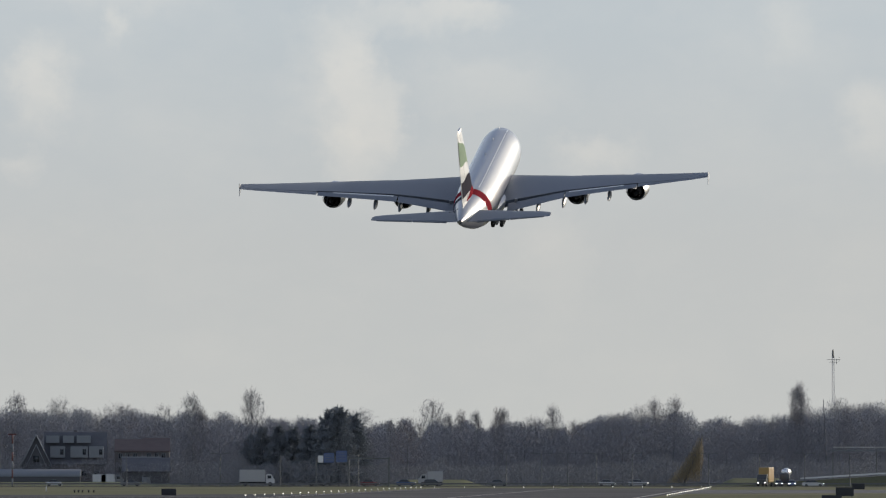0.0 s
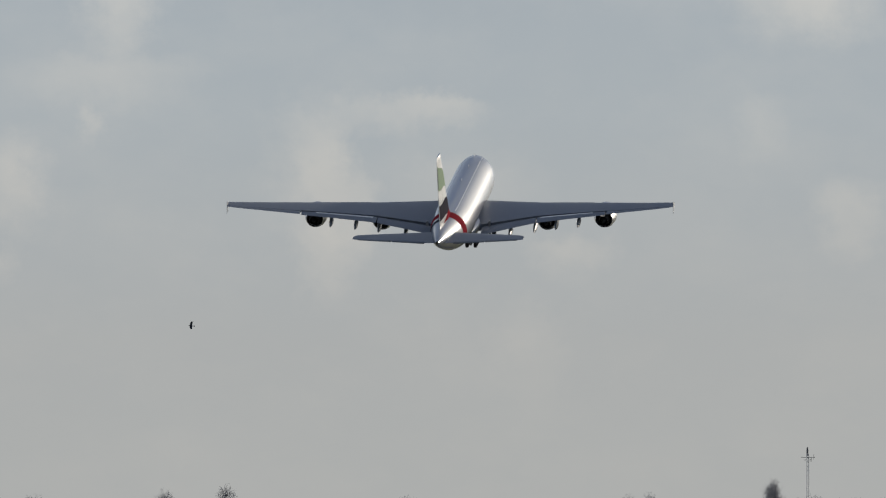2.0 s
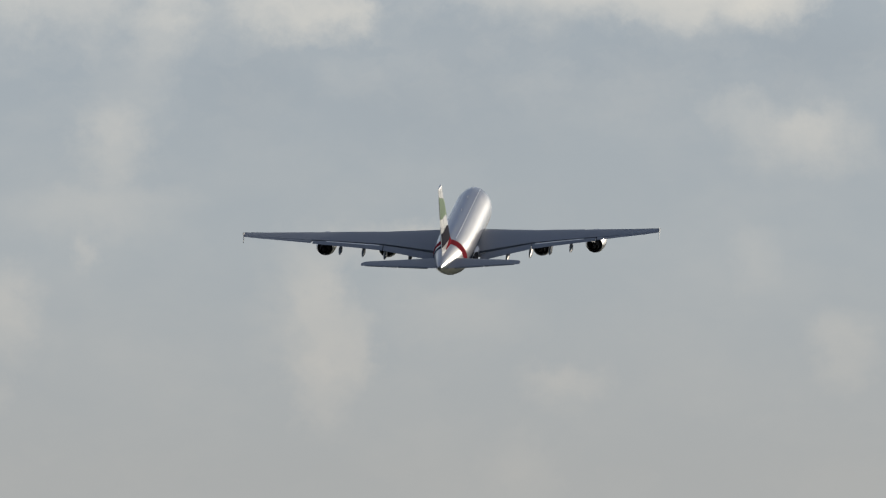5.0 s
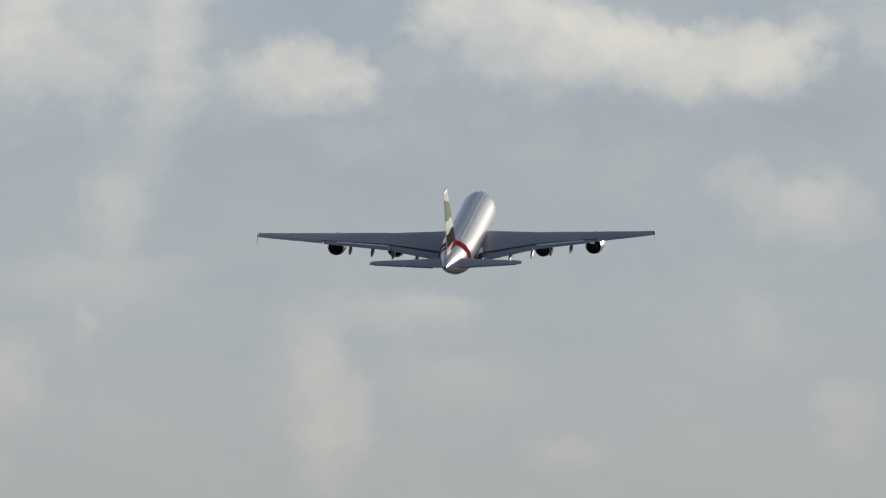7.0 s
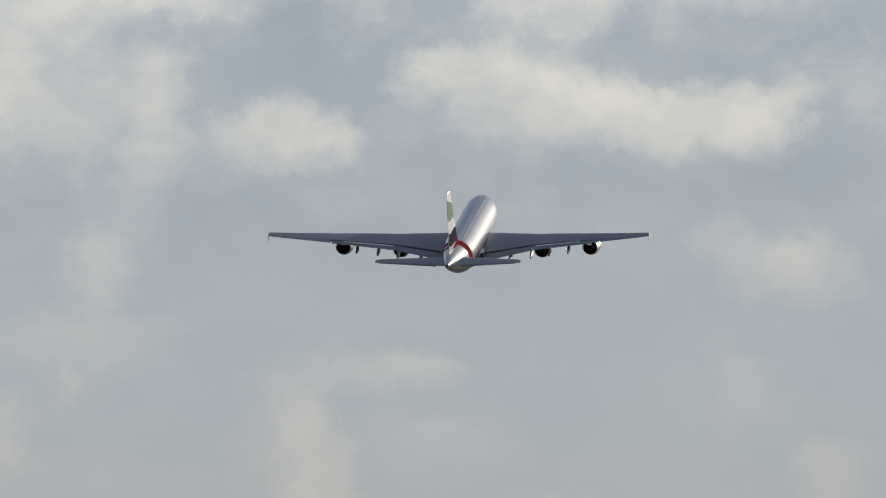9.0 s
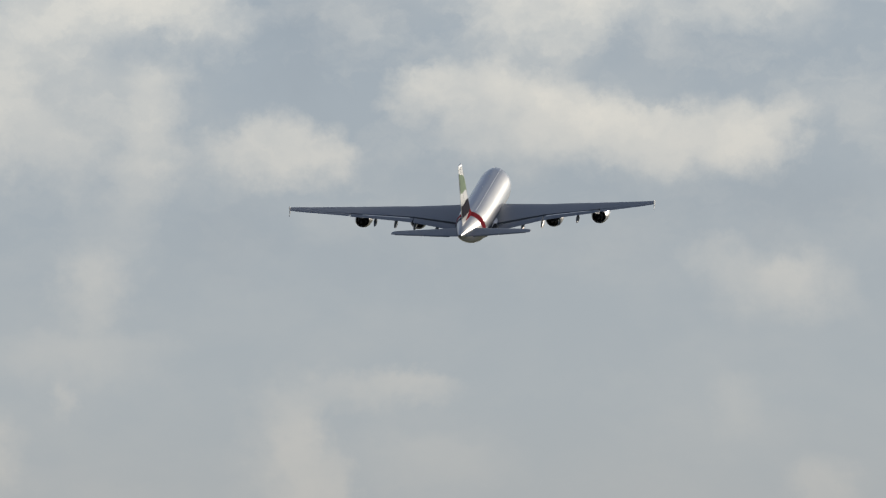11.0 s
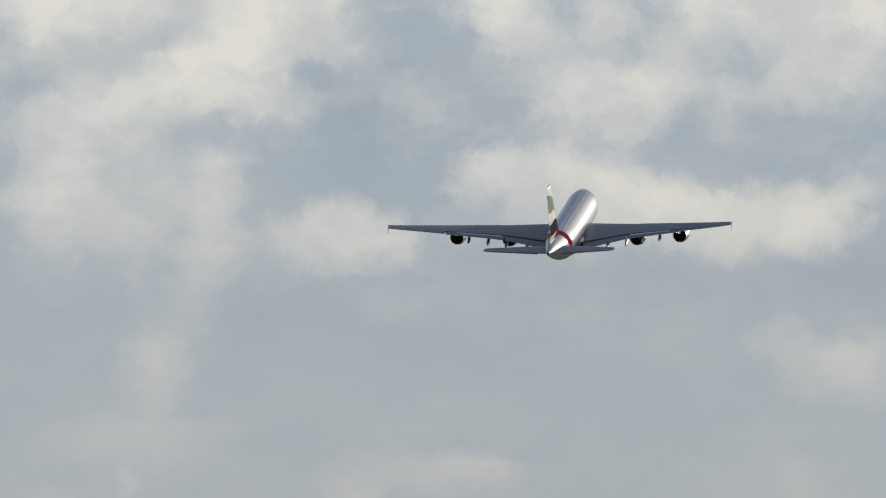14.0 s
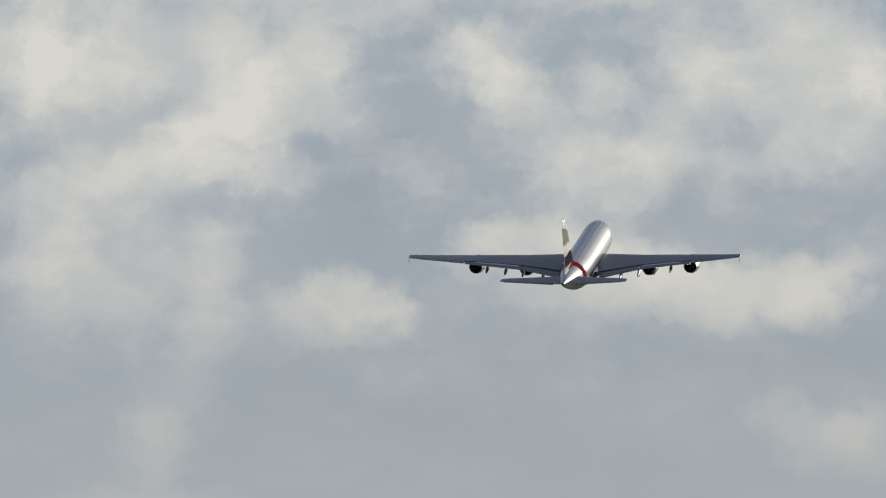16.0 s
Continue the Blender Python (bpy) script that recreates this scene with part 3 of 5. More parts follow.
def build_airliner():
    root = thing("airliner", "large four-engined double-deck airliner climbing, pearl white and grey", "airplane")
    n = 48
    part("fuselage", fix(loft([[hull(s, 2 * math.pi * i / n) for i in range(n)] for s in smooth_stations()])), MAT["pearl"], root, "pearl white glossy double-deck fuselage")
    rings = []
    for s, w, zb in ((17, 2.4, -4.3), (19, 3.2, -4.6), (23, 3.7, -4.9), (30, 3.85, -5.0), (38, 3.75, -4.95), (43, 3.2, -4.6), (47, 2.0, -4.1)):
        rings.append([(w * math.cos(a), S0 - s, -2.4 - (2.4 + zb) * math.sin(a) if math.sin(a) < 0 else -2.4 + math.sin(a)) for a in [2 * math.pi * i / 28 for i in range(28)]])
    part("belly_fairing", fix(loft(rings)), MAT["pearl"], root)
    # red band of the livery across the tail
    bm = bmesh.new()
    a0 = [radians(-35 + 250 * i / 40) for i in range(41)]
    loft([[hull(55.8 + 3.4 * k / 6 - 2.4 * (1 - math.sin(a)), a, 0.014) for a in a0] for k in range(7)], False, False, bm)
    part("tail_band", fix(bm), MAT["red"], root, "red painted band round the tail")
    bm = bmesh.new()
    a0 = [radians(100 + 110 * i / 16) for i in range(17)]
    loft([[hull(60.2 + 1.9 * k / 3 - 1.2 * (1 - math.sin(a)), a, 0.014) for a in a0] for k in range(4)], False, False, bm)
    part("tail_band", fix(bm), MAT["fin_black"], root, "dark grey painted sweep behind the red band")
    part("tail_cone", lathe([(S0 - 72.2, 0.28), (S0 - 72.5, 0.26), (S0 - 72.5, 0.2), (S0 - 71.9, 0.18)], 18, centre=(0, 0, 2.15)), MAT["hot"], root, "dark auxiliary exhaust at the tail tip")
    for side in (-1, 1):
        inner = [3.0, 4.0, 6, 9, 12, 14.5, 18, 22, 26, 27.4]
        bm = fix(loft([section(y, 0.79, side) for y in inner]))
        part("wing", bm, MAT["wing"], root, "grey swept wing with raised tip")
        outer = [27.4, 29, 32, 35, 37.5, 39, 39.7, 39.9]
        part("outer_wing", fix(loft([section(y, 0.822, side) for y in outer])), MAT["wing"], root)
        for y0, y1 in ((4.2, 14.2), (14.4, 27.2)):
            ys = [y0 + (y1 - y0) * i / 5 for i in range(6)]
            part("flap", fix(loft([flap_section(y, side) for y in ys])), MAT["flap"], root, "extended grey trailing edge flap")
        # white strip on the flap's nose, along the slot
        rings = []
        for y in (15.0, 18.0, 21.0, 24.8):
            sec = flap_section(y, side)
            p0, p1, up = Vector(sec[4]), Vector(sec[3]), Vector((0, 0, 0.03))
            rings.append([p0, p1, p1 + up, p0 + up + Vector((0, 0.07, 0.03))])
        part("slot_lip", fix(loft(rings)), MAT["fin_white"], root, "white strip along the flap slot")
        for y0, y1, dr in ((27.45, 30.66, 4), (30.68, 34.04, 3), (34.06, 37.44, 2), (37.46, 39.85, 1)):
            part("aileron", fix(loft([flap_section(y, side, 0.795, 0.20, dr) for y in (y0, (y0 + y1) / 2, y1)])), MAT["flap"], root)
        for y0, y1 in ((4.2, 14.2), (14.4, 27.2)):       # spoilers lie on the wing before the flaps
            ys = [y0 + (y1 - y0) * i / 4 for i in range(5)]
            rings = []
            for y in ys:
                sec = section(y, 0.79, side)
                a, b2 = Vector(sec[0]), Vector(sec[1])
                d = (b2 - a) * 0.75
                rings.append([a + Vector((0, -0.25, -0.02)), a + d + Vector((0, 0, 0.01)), a + d + Vector((0, 0, 0.05)), a + Vector((0, -0.25, 0.03))])
            part("spoiler", fix(loft(rings)), MAT["wing"], root)
        for y0, y1 in ((4.4, 13.4), (16.4, 24.4), (27.6, 38.8)):     # bright leading edge slats
            rings = []
            for y in [y0 + (y1 - y0) * i / 4 for i in range(5)]:
                sec = section(y, 0.085, side, 7)
                rings.append([(x, b + 0.03, z + 0.025) for x, b, z in sec])
            part("slat", fix(loft(rings)), MAT["silver_slat"], root, "bright bare leading edge slat")
        # wing tip fence
        yt = 39.9
        b0, z0 = S0 - leading(yt), rise(yt)
        ring = [(-0.6, 0), (-2.6, 0.75), (-3.3, 0.8), (-3.3, 0), (-3.9, -1.25), (-3.2, -1.3)]
        bm = bmesh.new()
        loft([[(side * (yt + o), b0 + p, z0 + q) for p, q in ring] for o in (-0.03, 0.05)], bm=bm)
        part("wingtip_fence", fix(bm), MAT["silver"], root, "small grey wingtip fence", smooth=False)
        for y, ln in ((9.4, 5.6), (14.0, 5.2), (18.0, 4.8), (22.2, 4.6)):
            le, ch = leading(y), trailing(y) - leading(y)
            part("flap_track_fairing", canoe(side * y, S0 - le - 0.66 * ch, rise(y) - 0.075 * ch - 0.25, ln, 0.5), MAT["flap"], root, "grey canoe-shaped flap track fairing")
        engine(root, side * 26.0, 5.6, -1.25, rise(26.0), 8.5)
        engine(root, side * 14.9, 13.6, -3.45, rise(14.9), 9.5)
        # tailplane
        rings = []
        for y, le, ch, z in ((0.6, 59.8, 9.8, 1.4), (2.0, 60.9, 9.0, 1.47), (6, 63.1, 7.3, 1.8), (10, 65.4, 5.7, 2.15), (13.5, 67.4, 4.3, 2.47), (14.7, 68.3, 3.5, 2.57), (15.15, 69.3, 2.3, 2.61)):
            fs = [(i / 8) ** 1.6 for i in range(9)]
            pts = [(f, foil(f, 0.1)) for f in reversed(fs)] + [(f, -foil(f, 0.1)) for f in fs[1:]]
            rings.append([(side * y, S0 - le - f * ch, z + q * ch + 0.02 * (f - 0.3) * ch) for f, q in pts])
        part("tailplane", fix(loft(rings)), MAT["wing"], root, "grey horizontal tailplane")
        bm = bmesh.new()
        for y0, y1 in ((2.6, 8.2), (8.35, 14.2)):
            rr = []
            for y in (y0, y1):
                le, ch, z = (float(np.interp(y, (0.6, 2.0, 6, 10, 13.5, 14.7), v)) for v in ((59.8, 60.9, 63.1, 65.4, 67.4, 68.3), (9.8, 9.0, 7.3, 5.7, 4.3, 3.5), (1.4, 1.47, 1.8, 2.15, 2.47, 2.57)))
                b1 = S0 - le - 0.7 * ch
                zz = z + foil(0.7, 0.1) * ch + 0.02
                rr.append([(side * y, b1, zz - 0.06), (side * y, b1, zz), (side * y, S0 - le - 1.02 * ch, z + 0.02 * 0.7 * ch + 0.03), (side * y, S0 - le - 1.02 * ch, z - 0.03)])
            loft(rr, bm=bm)
        part("elevator", fix(bm), MAT["flap"], root)
    # white strips along the crown, painted for streaks of reflected light
    for a1, w in ((66.0, 3.2), (122.0, 1.4)):
        bm = bmesh.new()
        loft([[hull(s, radians(a1 + w * k), 0.012) for k in (-0.5, 0, 0.5)] for s in np.linspace(7, 54, 24)], False, False, bm)
        part("skin_joint", fix(bm), MAT["fin_white"], root)
    # fin
    zs = [3.3, 3.9, 4.6, 5.5, 7, 9, 11, 13, 15, 16.2, 16.75, 16.9]
    fs = [(i / 10) ** 1.6 for i in range(11)]
    rings = []
    for z in zs:
        k = 1.0 if z < 16.8 else 0.6
        rings.append([(lambda p: (p[0] * k, p[1], p[2]))(fin_point(z, f, 1)) for f in reversed(fs)] + [(lambda p: (p[0] * k, p[1], p[2]))(fin_point(z, f, -1)) for f in fs[1:]])
    part("fin", fix(loft(rings)), MAT["fin_white"], root, "tall white tail fin")
    part("fin_stripe", fin_patch(lambda f: 9.2 + 2.2 * f + 0.6 * math.sin(5 * f), lambda f: 12.6 + 3.2 * f + 0.4 * math.sin(5 * f), 0.02, 0.98), MAT["fin_green"], root, "green painted stripe on the fin")
    part("fin_stripe", fin_patch(lambda f: 4.5 + 0.7 * f + 0.3 * math.sin(4 * f), lambda f: 7.0 + 1.6 * f + 0.7 * math.sin(5 * f), 0.0, 0.98), MAT["fin_black"], root, "black painted stripe on the fin")
    part("fin_stripe", fin_patch(lambda f: 3.9, lambda f: 5.0 - 0.6 * f + 0.4 * math.sin(6 * f), 0.05, 0.75, 0.04), MAT["red"], root, "red painted sweep at the foot of the fin")
    # rudder joint
    bm = bmesh.new()
    for side in (-1, 1):
        tube(bm, fin_point(4.4, 0.68, side, -0.02), fin_point(16.2, 0.68, side, -0.02), 0.04, n=6)
    part("rudder_joint", bm, MAT["strut"], root)
    # aerials and beacon on the crown
    for s, h in ((9.5, 0.45), (19.0, 0.4), (31.0, 0.35)):
        bm = bmesh.new()
        x, y, z = hull(s, math.pi / 2)
        loft([[(-0.03, y + 0.35, z - 0.05), (0.03, y + 0.35, z - 0.05), (0.03, y - 0.35, z - 0.05), (-0.03, y - 0.35, z - 0.05)],
              [(-0.02, y - 0.1, z + h), (0.02, y - 0.1, z + h), (0.02, y - 0.4, z + h), (-0.02, y - 0.4, z + h)]], bm=bm)
        part("aerial", fix(bm), MAT["fin_white"], root)
    bm = lathe([(4.1, 0.9), (4.35, 0.75), (4.5, 0.4), (4.55, 0.02)], 20, "z", (0, S0 - 15, 0))
    bmesh.ops.scale(bm, vec=(0.6, 1, 1), verts=bm.verts)
    part("aerial_dome", bm, MAT["pearl"], root)
    gears = [gear(root, -2.8, -1.5, 6), gear(root, 2.8, -1.5, 6), gear(root, -5.6, 2.0, 4), gear(root, 5.6, 2.0, 4)]
    return root, gears


airliner, gears = build_airliner()


def build_bird():
    root = thing("crow", "black crow gliding on spread wings", "bird")
    part("body", lathe([(0.24, 0.005), (0.2, 0.025), (0.15, 0.035), (0.1, 0.045), (0.0, 0.065), (-0.1, 0.05), (-0.2, 0.03), (-0.3, 0.012)], 14), MAT["feather"], root)
    bm = bmesh.new()
    for a in (-14, -7, 0, 7, 14):
        tube(bm, (0, -0.16, 0), (0.2 * math.sin(radians(a)), -0.16 - 0.2 * math.cos(radians(a)), 0), 0.012, 0.018, 5)
    part("tail", bm, MAT["feather"], root)
    wings = []
    for side in (-1, 1):
        bm = bmesh.new()
        sec = ((0.0, 0.09, -0.11, 0.02), (0.15, 0.11, -0.10, 0.018), (0.3, 0.10, -0.12, 0.012), (0.42, 0.04, -0.12, 0.008))
        loft([[(side * x, a, 0), (side * x, (a + b) / 2, t), (side * x, b, 0), (side * x, (a + b) / 2, -t * 0.4)] for x, a, b, t in sec], bm=bm)
        for i in range(5):
            tube(bm, (side * 0.38, 0.03 - 0.03 * i, 0), (side * (0.56 - 0.03 * i), 0.03 - 0.055 * i, 0), 0.012, 0.007, 5)
        w = part("wing", fix(bm), MAT["feather"], root)
        wings.append((side, w))
    return root, wings


crow, crow_wings = build_bird()
# ---- ground ----
def slab(name, pts, z, mat, label, category, kind="structure", depth=0.08):
    bm = bmesh.new()
    loft([[(x, y, z - depth) for x, y in pts], [(x, y, z) for x, y in pts]], bm=bm)
    ob = part(name, fix(bm), MAT[mat], None, smooth=False)
    return tagged(ob, label, category, "", kind)


HEAD = math.tan(radians(1.25))           # the runway runs a little east of north


def runway_x(across, d):
    return across + HEAD * (d - 2400)


bm = bmesh.new()
gx = [-6000, -1500, -600, -300, -150, 0, 150, 300, 600, 1500, 6000]
gy = [-3000, -500, 500, 1500, 2300, 2800, 3300, 3700, 4100, 4600, 6500, 9500]
loft([[(x, y, 0.0) for x in gx] for y in gy], False, False, bm)
tagged(part("ground", fix(bm), MAT["grass"]), "flat winter grass airfield reaching the horizon", "ground", kind="structure")
slab("runway", [(runway_x(-24, -400), -400), (runway_x(30, -400), -400), (runway_x(30, 3420), 3420), (runway_x(-24, 3420), 3420)], 0.06, "asphalt", "dark worn asphalt runway with rubber marks", "runway")
slab("taxiway", [(runway_x(30, 2700), 2700), (130, 2900), (150, 3080), (runway_x(30, 3180), 3180)], 0.05, "taxi", "worn grey taxiway leading off the runway", "taxiway")
slab("turn_off", [(runway_x(-24, 2300), 2300), (runway_x(-24, 2640), 2640), (-62, 2560), (-100, 2545), (-100, 2300)], 0.05, "asphalt", "dark asphalt turn-off beside the runway", "taxiway")
slab("motorway", [(-900, 3836), (900, 3836), (900, 3868), (-900, 3868)], 0.10, "taxi", "grey asphalt motorway behind the airfield", "road")
slab("service_road", [(-900, 3716), (900, 3746), (900, 3752), (-900, 3722)], 0.06, "concrete", "narrow pale perimeter road", "road")
slab("slip_road", [(66, 3838), (72, 3838), (112, 4040), (104, 4040)], 0.12, "asphalt", "slip road joining the motorway", "road")
# runway paint
for a in (-22.5, 28.5):
    slab("runway_edge_line", [(runway_x(a - 0.2, 300), 300), (runway_x(a + 0.2, 300), 300), (runway_x(a + 0.2, 3400), 3400), (runway_x(a - 0.2, 3400), 3400)], 0.075, "paint", "white painted runway edge line", "marking", depth=0.012)
for d in range(500, 3400, 60):
    slab("centre_line", [(runway_x(2.55, d), d), (runway_x(3.45, d), d), (runway_x(3.45, d + 30), d + 30), (runway_x(2.55, d + 30), d + 30)], 0.075, "paint", "white painted runway centre line dash", "marking", depth=0.012)


def runway_lamp():
    root = thing("runway_light", "small white runway edge light on a short stem", "light", group="runway lights")
    part("stem", lathe([(0.0, 0.16), (0.06, 0.16), (0.07, 0.05), (0.3, 0.05)], 10, "z", cap=True), MAT["strut"], root)
    part("lens", lathe([(0.3, 0.05), (0.33, 0.07), (0.38, 0.065), (0.41, 0.02)], 10, "z", cap=True), MAT["lamp_glow"], root)
    return root


lamp = runway_lamp()
lamp.matrix_basis = pose(runway_x(-26, 2340), 2340, 0.0)
for side in (-26, 32):
    for d in range(2380, 3420, 42):
        copy_thing(lamp, pose(runway_x(side, d), d, 0.0))
for a in range(-24, 31, 6):                  # end lights across the runway
    copy_thing(lamp, pose(runway_x(a, 3424), 3424, 0.0))


def sign_box(x, y, w, h, label):
    root = thing("airfield_sign", label, "sign", pose(x, y, 0.0), "airfield signs")
    part("box", boxed(-w / 2, w / 2, -0.2, 0.2, 0.08, 0.08 + h, 0.04), MAT["sign_back"], root)
    for fx in (-0.4 * w, 0.0, 0.4 * w):
        part("foot", boxed(fx - 0.06, fx + 0.06, -0.06, 0.06, 0.0, 0.1), MAT["steel"], root)


for u, d, w, h in ((-485, 2495, 2.2, 1.0), (711, 2444, 2.6, 1.25), (735, 3237, 2.4, 1.1), (688, 2010, 2.4, 0.8)):
    sign_box(east(u, d), d, w, h, "black airfield sign box seen from behind")
first = None
for u in (-652, -645, -638, -627, -618):     # unlit ground fittings in the grass
    if first is None:
        first = thing("ground_fitting", "small dark light fitting standing in grass", "light fitting", pose(east(u, 2850), 2850, 0), "ground fittings")
        part("cap", lathe([(0.0, 0.12), (0.2, 0.12), (0.34, 0.2), (0.42, 0.12), (0.44, 0.01)], 10, "z", cap=True), MAT["sign_back"], first)
    else:
        copy_thing(first, pose(east(u, 2850), 2850, 0))
root = thing("marker_post", "white marker post in the grass", "post", pose(east(-702, 2994), 2994, 0))
part("post", lathe([(0, 0.14), (0.8, 0.14), (0.88, 0.1), (0.9, 0.01)], 10, "z", cap=True), MAT["white_mast"], root)


# ---- trees ----
def rand_unit(rng):
    v = rng.normal(size=3)
    return v / np.linalg.norm(v)


CROWNS = dict(poplar=(0.12, 0.12, 2.0, 0.6), round=(0.22, 0.36, 0.75, 0.5), vase=(0.3, 0.24, 1.5, 0.72), thin=(0.35, 0.17, 1.2, 0.65), oval=(0.16, 0.155, 1.5, 0.66))


def crown_radius(shape, g):
    """Half width of a crown, for a tree of height one, at the share g of its height."""
    base, wide, up, belly = CROWNS[shape]
    k = (g - belly) / np.where(np.asarray(g) > belly, 1.02 - belly, belly - base * 0.4)
    return wide * np.sqrt(np.clip(1 - k * k, 0.02, 1))


def tree_sticks(h, shape, seed, limbs=20, boughs=7, twigs=6, fat=1.0):
    """Sticks of a bare tree: the trunk's, and the crown's. shape: poplar, round, vase, oval or thin."""
    rng = np.random.default_rng(seed)
    trunk, crown = [], []
    base, wide, up, belly = CROWNS[shape]
    p, r = np.zeros(3), 0.015 * h * fat
    pts = [p]
    for i in range(8):
        q = p + np.array([rng.normal() * 0.010 * h, rng.normal() * 0.010 * h, h * 0.115])
        r2 = r * 0.78
        trunk.append((*p, *q, r, r2))
        p, r = q, r2
        pts.append(p)
    pts = np.array(pts)
    for i in range(limbs):
        t = base + (0.9 - base) * (i + rng.random()) / limbs
        k = min(t / 0.115, 7.99)
        o = pts[int(k)] + (pts[int(k) + 1] - pts[int(k)]) * (k % 1)
        g = (t - base) / (1 - base)
        ln = h * (wide * 1.1 + 0.12 * up * (1 - g)) * (0.6 + 0.5 * rng.random())
        az = rng.random() * 2 * math.pi
        d = np.array([math.cos(az), math.sin(az), up * (0.5 + 0.8 * g) + rng.normal() * 0.2])
        d /= np.linalg.norm(d)
        a, rr = o, 0.003 * h * fat * (1.1 - 0.6 * g)
        for j in range(4):
            b = a + d * ln / 4
            crown.append((*a, *b, rr, rr * 0.75))
            for m in range(boughs // 3 if j == 0 else boughs // 2):
                s = a + (b - a) * rng.random()
                e = d * 0.8 + rand_unit(rng) * 0.85 + np.array([0, 0, 0.35 * up / 1.2])
                e /= np.linalg.norm(e)
                bl = ln * (0.22 + 0.22 * rng.random())
                mid = s + e * bl * 0.55
                e2 = e + rand_unit(rng) * 0.35 + np.array([0, 0, 0.15])
                e2 /= np.linalg.norm(e2)
                end = mid + e2 * bl * 0.5
                crown.append((*s, *mid, rr * 0.5, rr * 0.35))
                crown.append((*mid, *end, rr * 0.35, rr * 0.18))
                for n in range(twigs):
                    f = rng.random()
                    s2 = s + (mid - s) * f * 2 if f < 0.5 else mid + (end - mid) * (f - 0.5) * 2
                    e3 = e + rand_unit(rng) * 0.9 + np.array([0, 0, 0.25])
                    e3 /= np.linalg.norm(e3)
                    tl = (0.03 + 0.035 * rng.random()) * h ** 0.75 * 2.0
                    crown.append((*s2, *(s2 + e3 * tl), 0.014 * fat, 0.007 * fat))
            a, rr = b, rr * 0.75
            d = d + rand_unit(rng) * 0.16 + np.array([0, 0, 0.10 * up])
            d /= np.linalg.norm(d)
    c = np.array(crown)
    lim = crown_radius(shape, np.clip(c[:, 5] / h, 0, 1)) * h            # the crown thins out at its outline
    rad = np.hypot(c[:, 3], c[:, 4])
    c = c[(rad < lim * (0.72 + 0.5 * rng.random(len(c)))) & (c[:, 5] < h * (0.93 + 0.1 * rng.random(len(c))))]
    return trunk, [tuple(v) for v in c]


def shoots(h, shape, seed, n, r=0.022):
    """Fine shoots all through a crown, thinning out at its outline and gathered in tufts."""
    rng = np.random.default_rng(seed)
    base, wide, up, belly = CROWNS[shape]
    m = 46                                        # tufts
    tg = base + (0.96 - base) * rng.random(m)
    taz, tr = rng.random(m) * 2 * math.pi, np.sqrt(rng.random(m)) * crown_radius(shape, tg) * h * 0.85
    k = rng.integers(0, m, n)
    size = wide * h * 0.22
    a = np.stack([np.cos(taz[k]) * tr[k], np.sin(taz[k]) * tr[k], tg[k] * h * 0.95], 1) + rng.normal(size=(n, 3)) * np.array([size, size, size * 1.3])
    lim = crown_radius(shape, np.clip(a[:, 2] / h, 0, 1)) * h
    a = a[(np.hypot(a[:, 0], a[:, 1]) < lim * (0.75 + 0.35 * rng.random(n))) & (a[:, 2] < h * (0.9 + 0.09 * rng.random(n))) & (a[:, 2] > base * h)]
    n = len(a)
    v = rng.normal(size=(n, 3)) * 0.6 + np.array([0, 0, 0.5 * up])
    v *= ((0.4 + 0.5 * rng.random(n)) / np.linalg.norm(v, axis=1))[:, None]
    return blade_mesh("shoots", a, a + v, r, rng)


def bare_tree(shape, h, seed, label, twig="twig", fine=3600, **kw):
    tr, cr = tree_sticks(h, shape, seed, **kw)
    root = thing("tree", label, "tree", group="trees along the motorway")
    part("trunk", stick_mesh("trunk", tr, 7), MAT["bark"], root)
    part("crown", stick_mesh("crown", cr, 3), MAT[twig], root)
    part("shoots", shoots(h, shape, seed + 50, fine), MAT[twig], root)
    return root


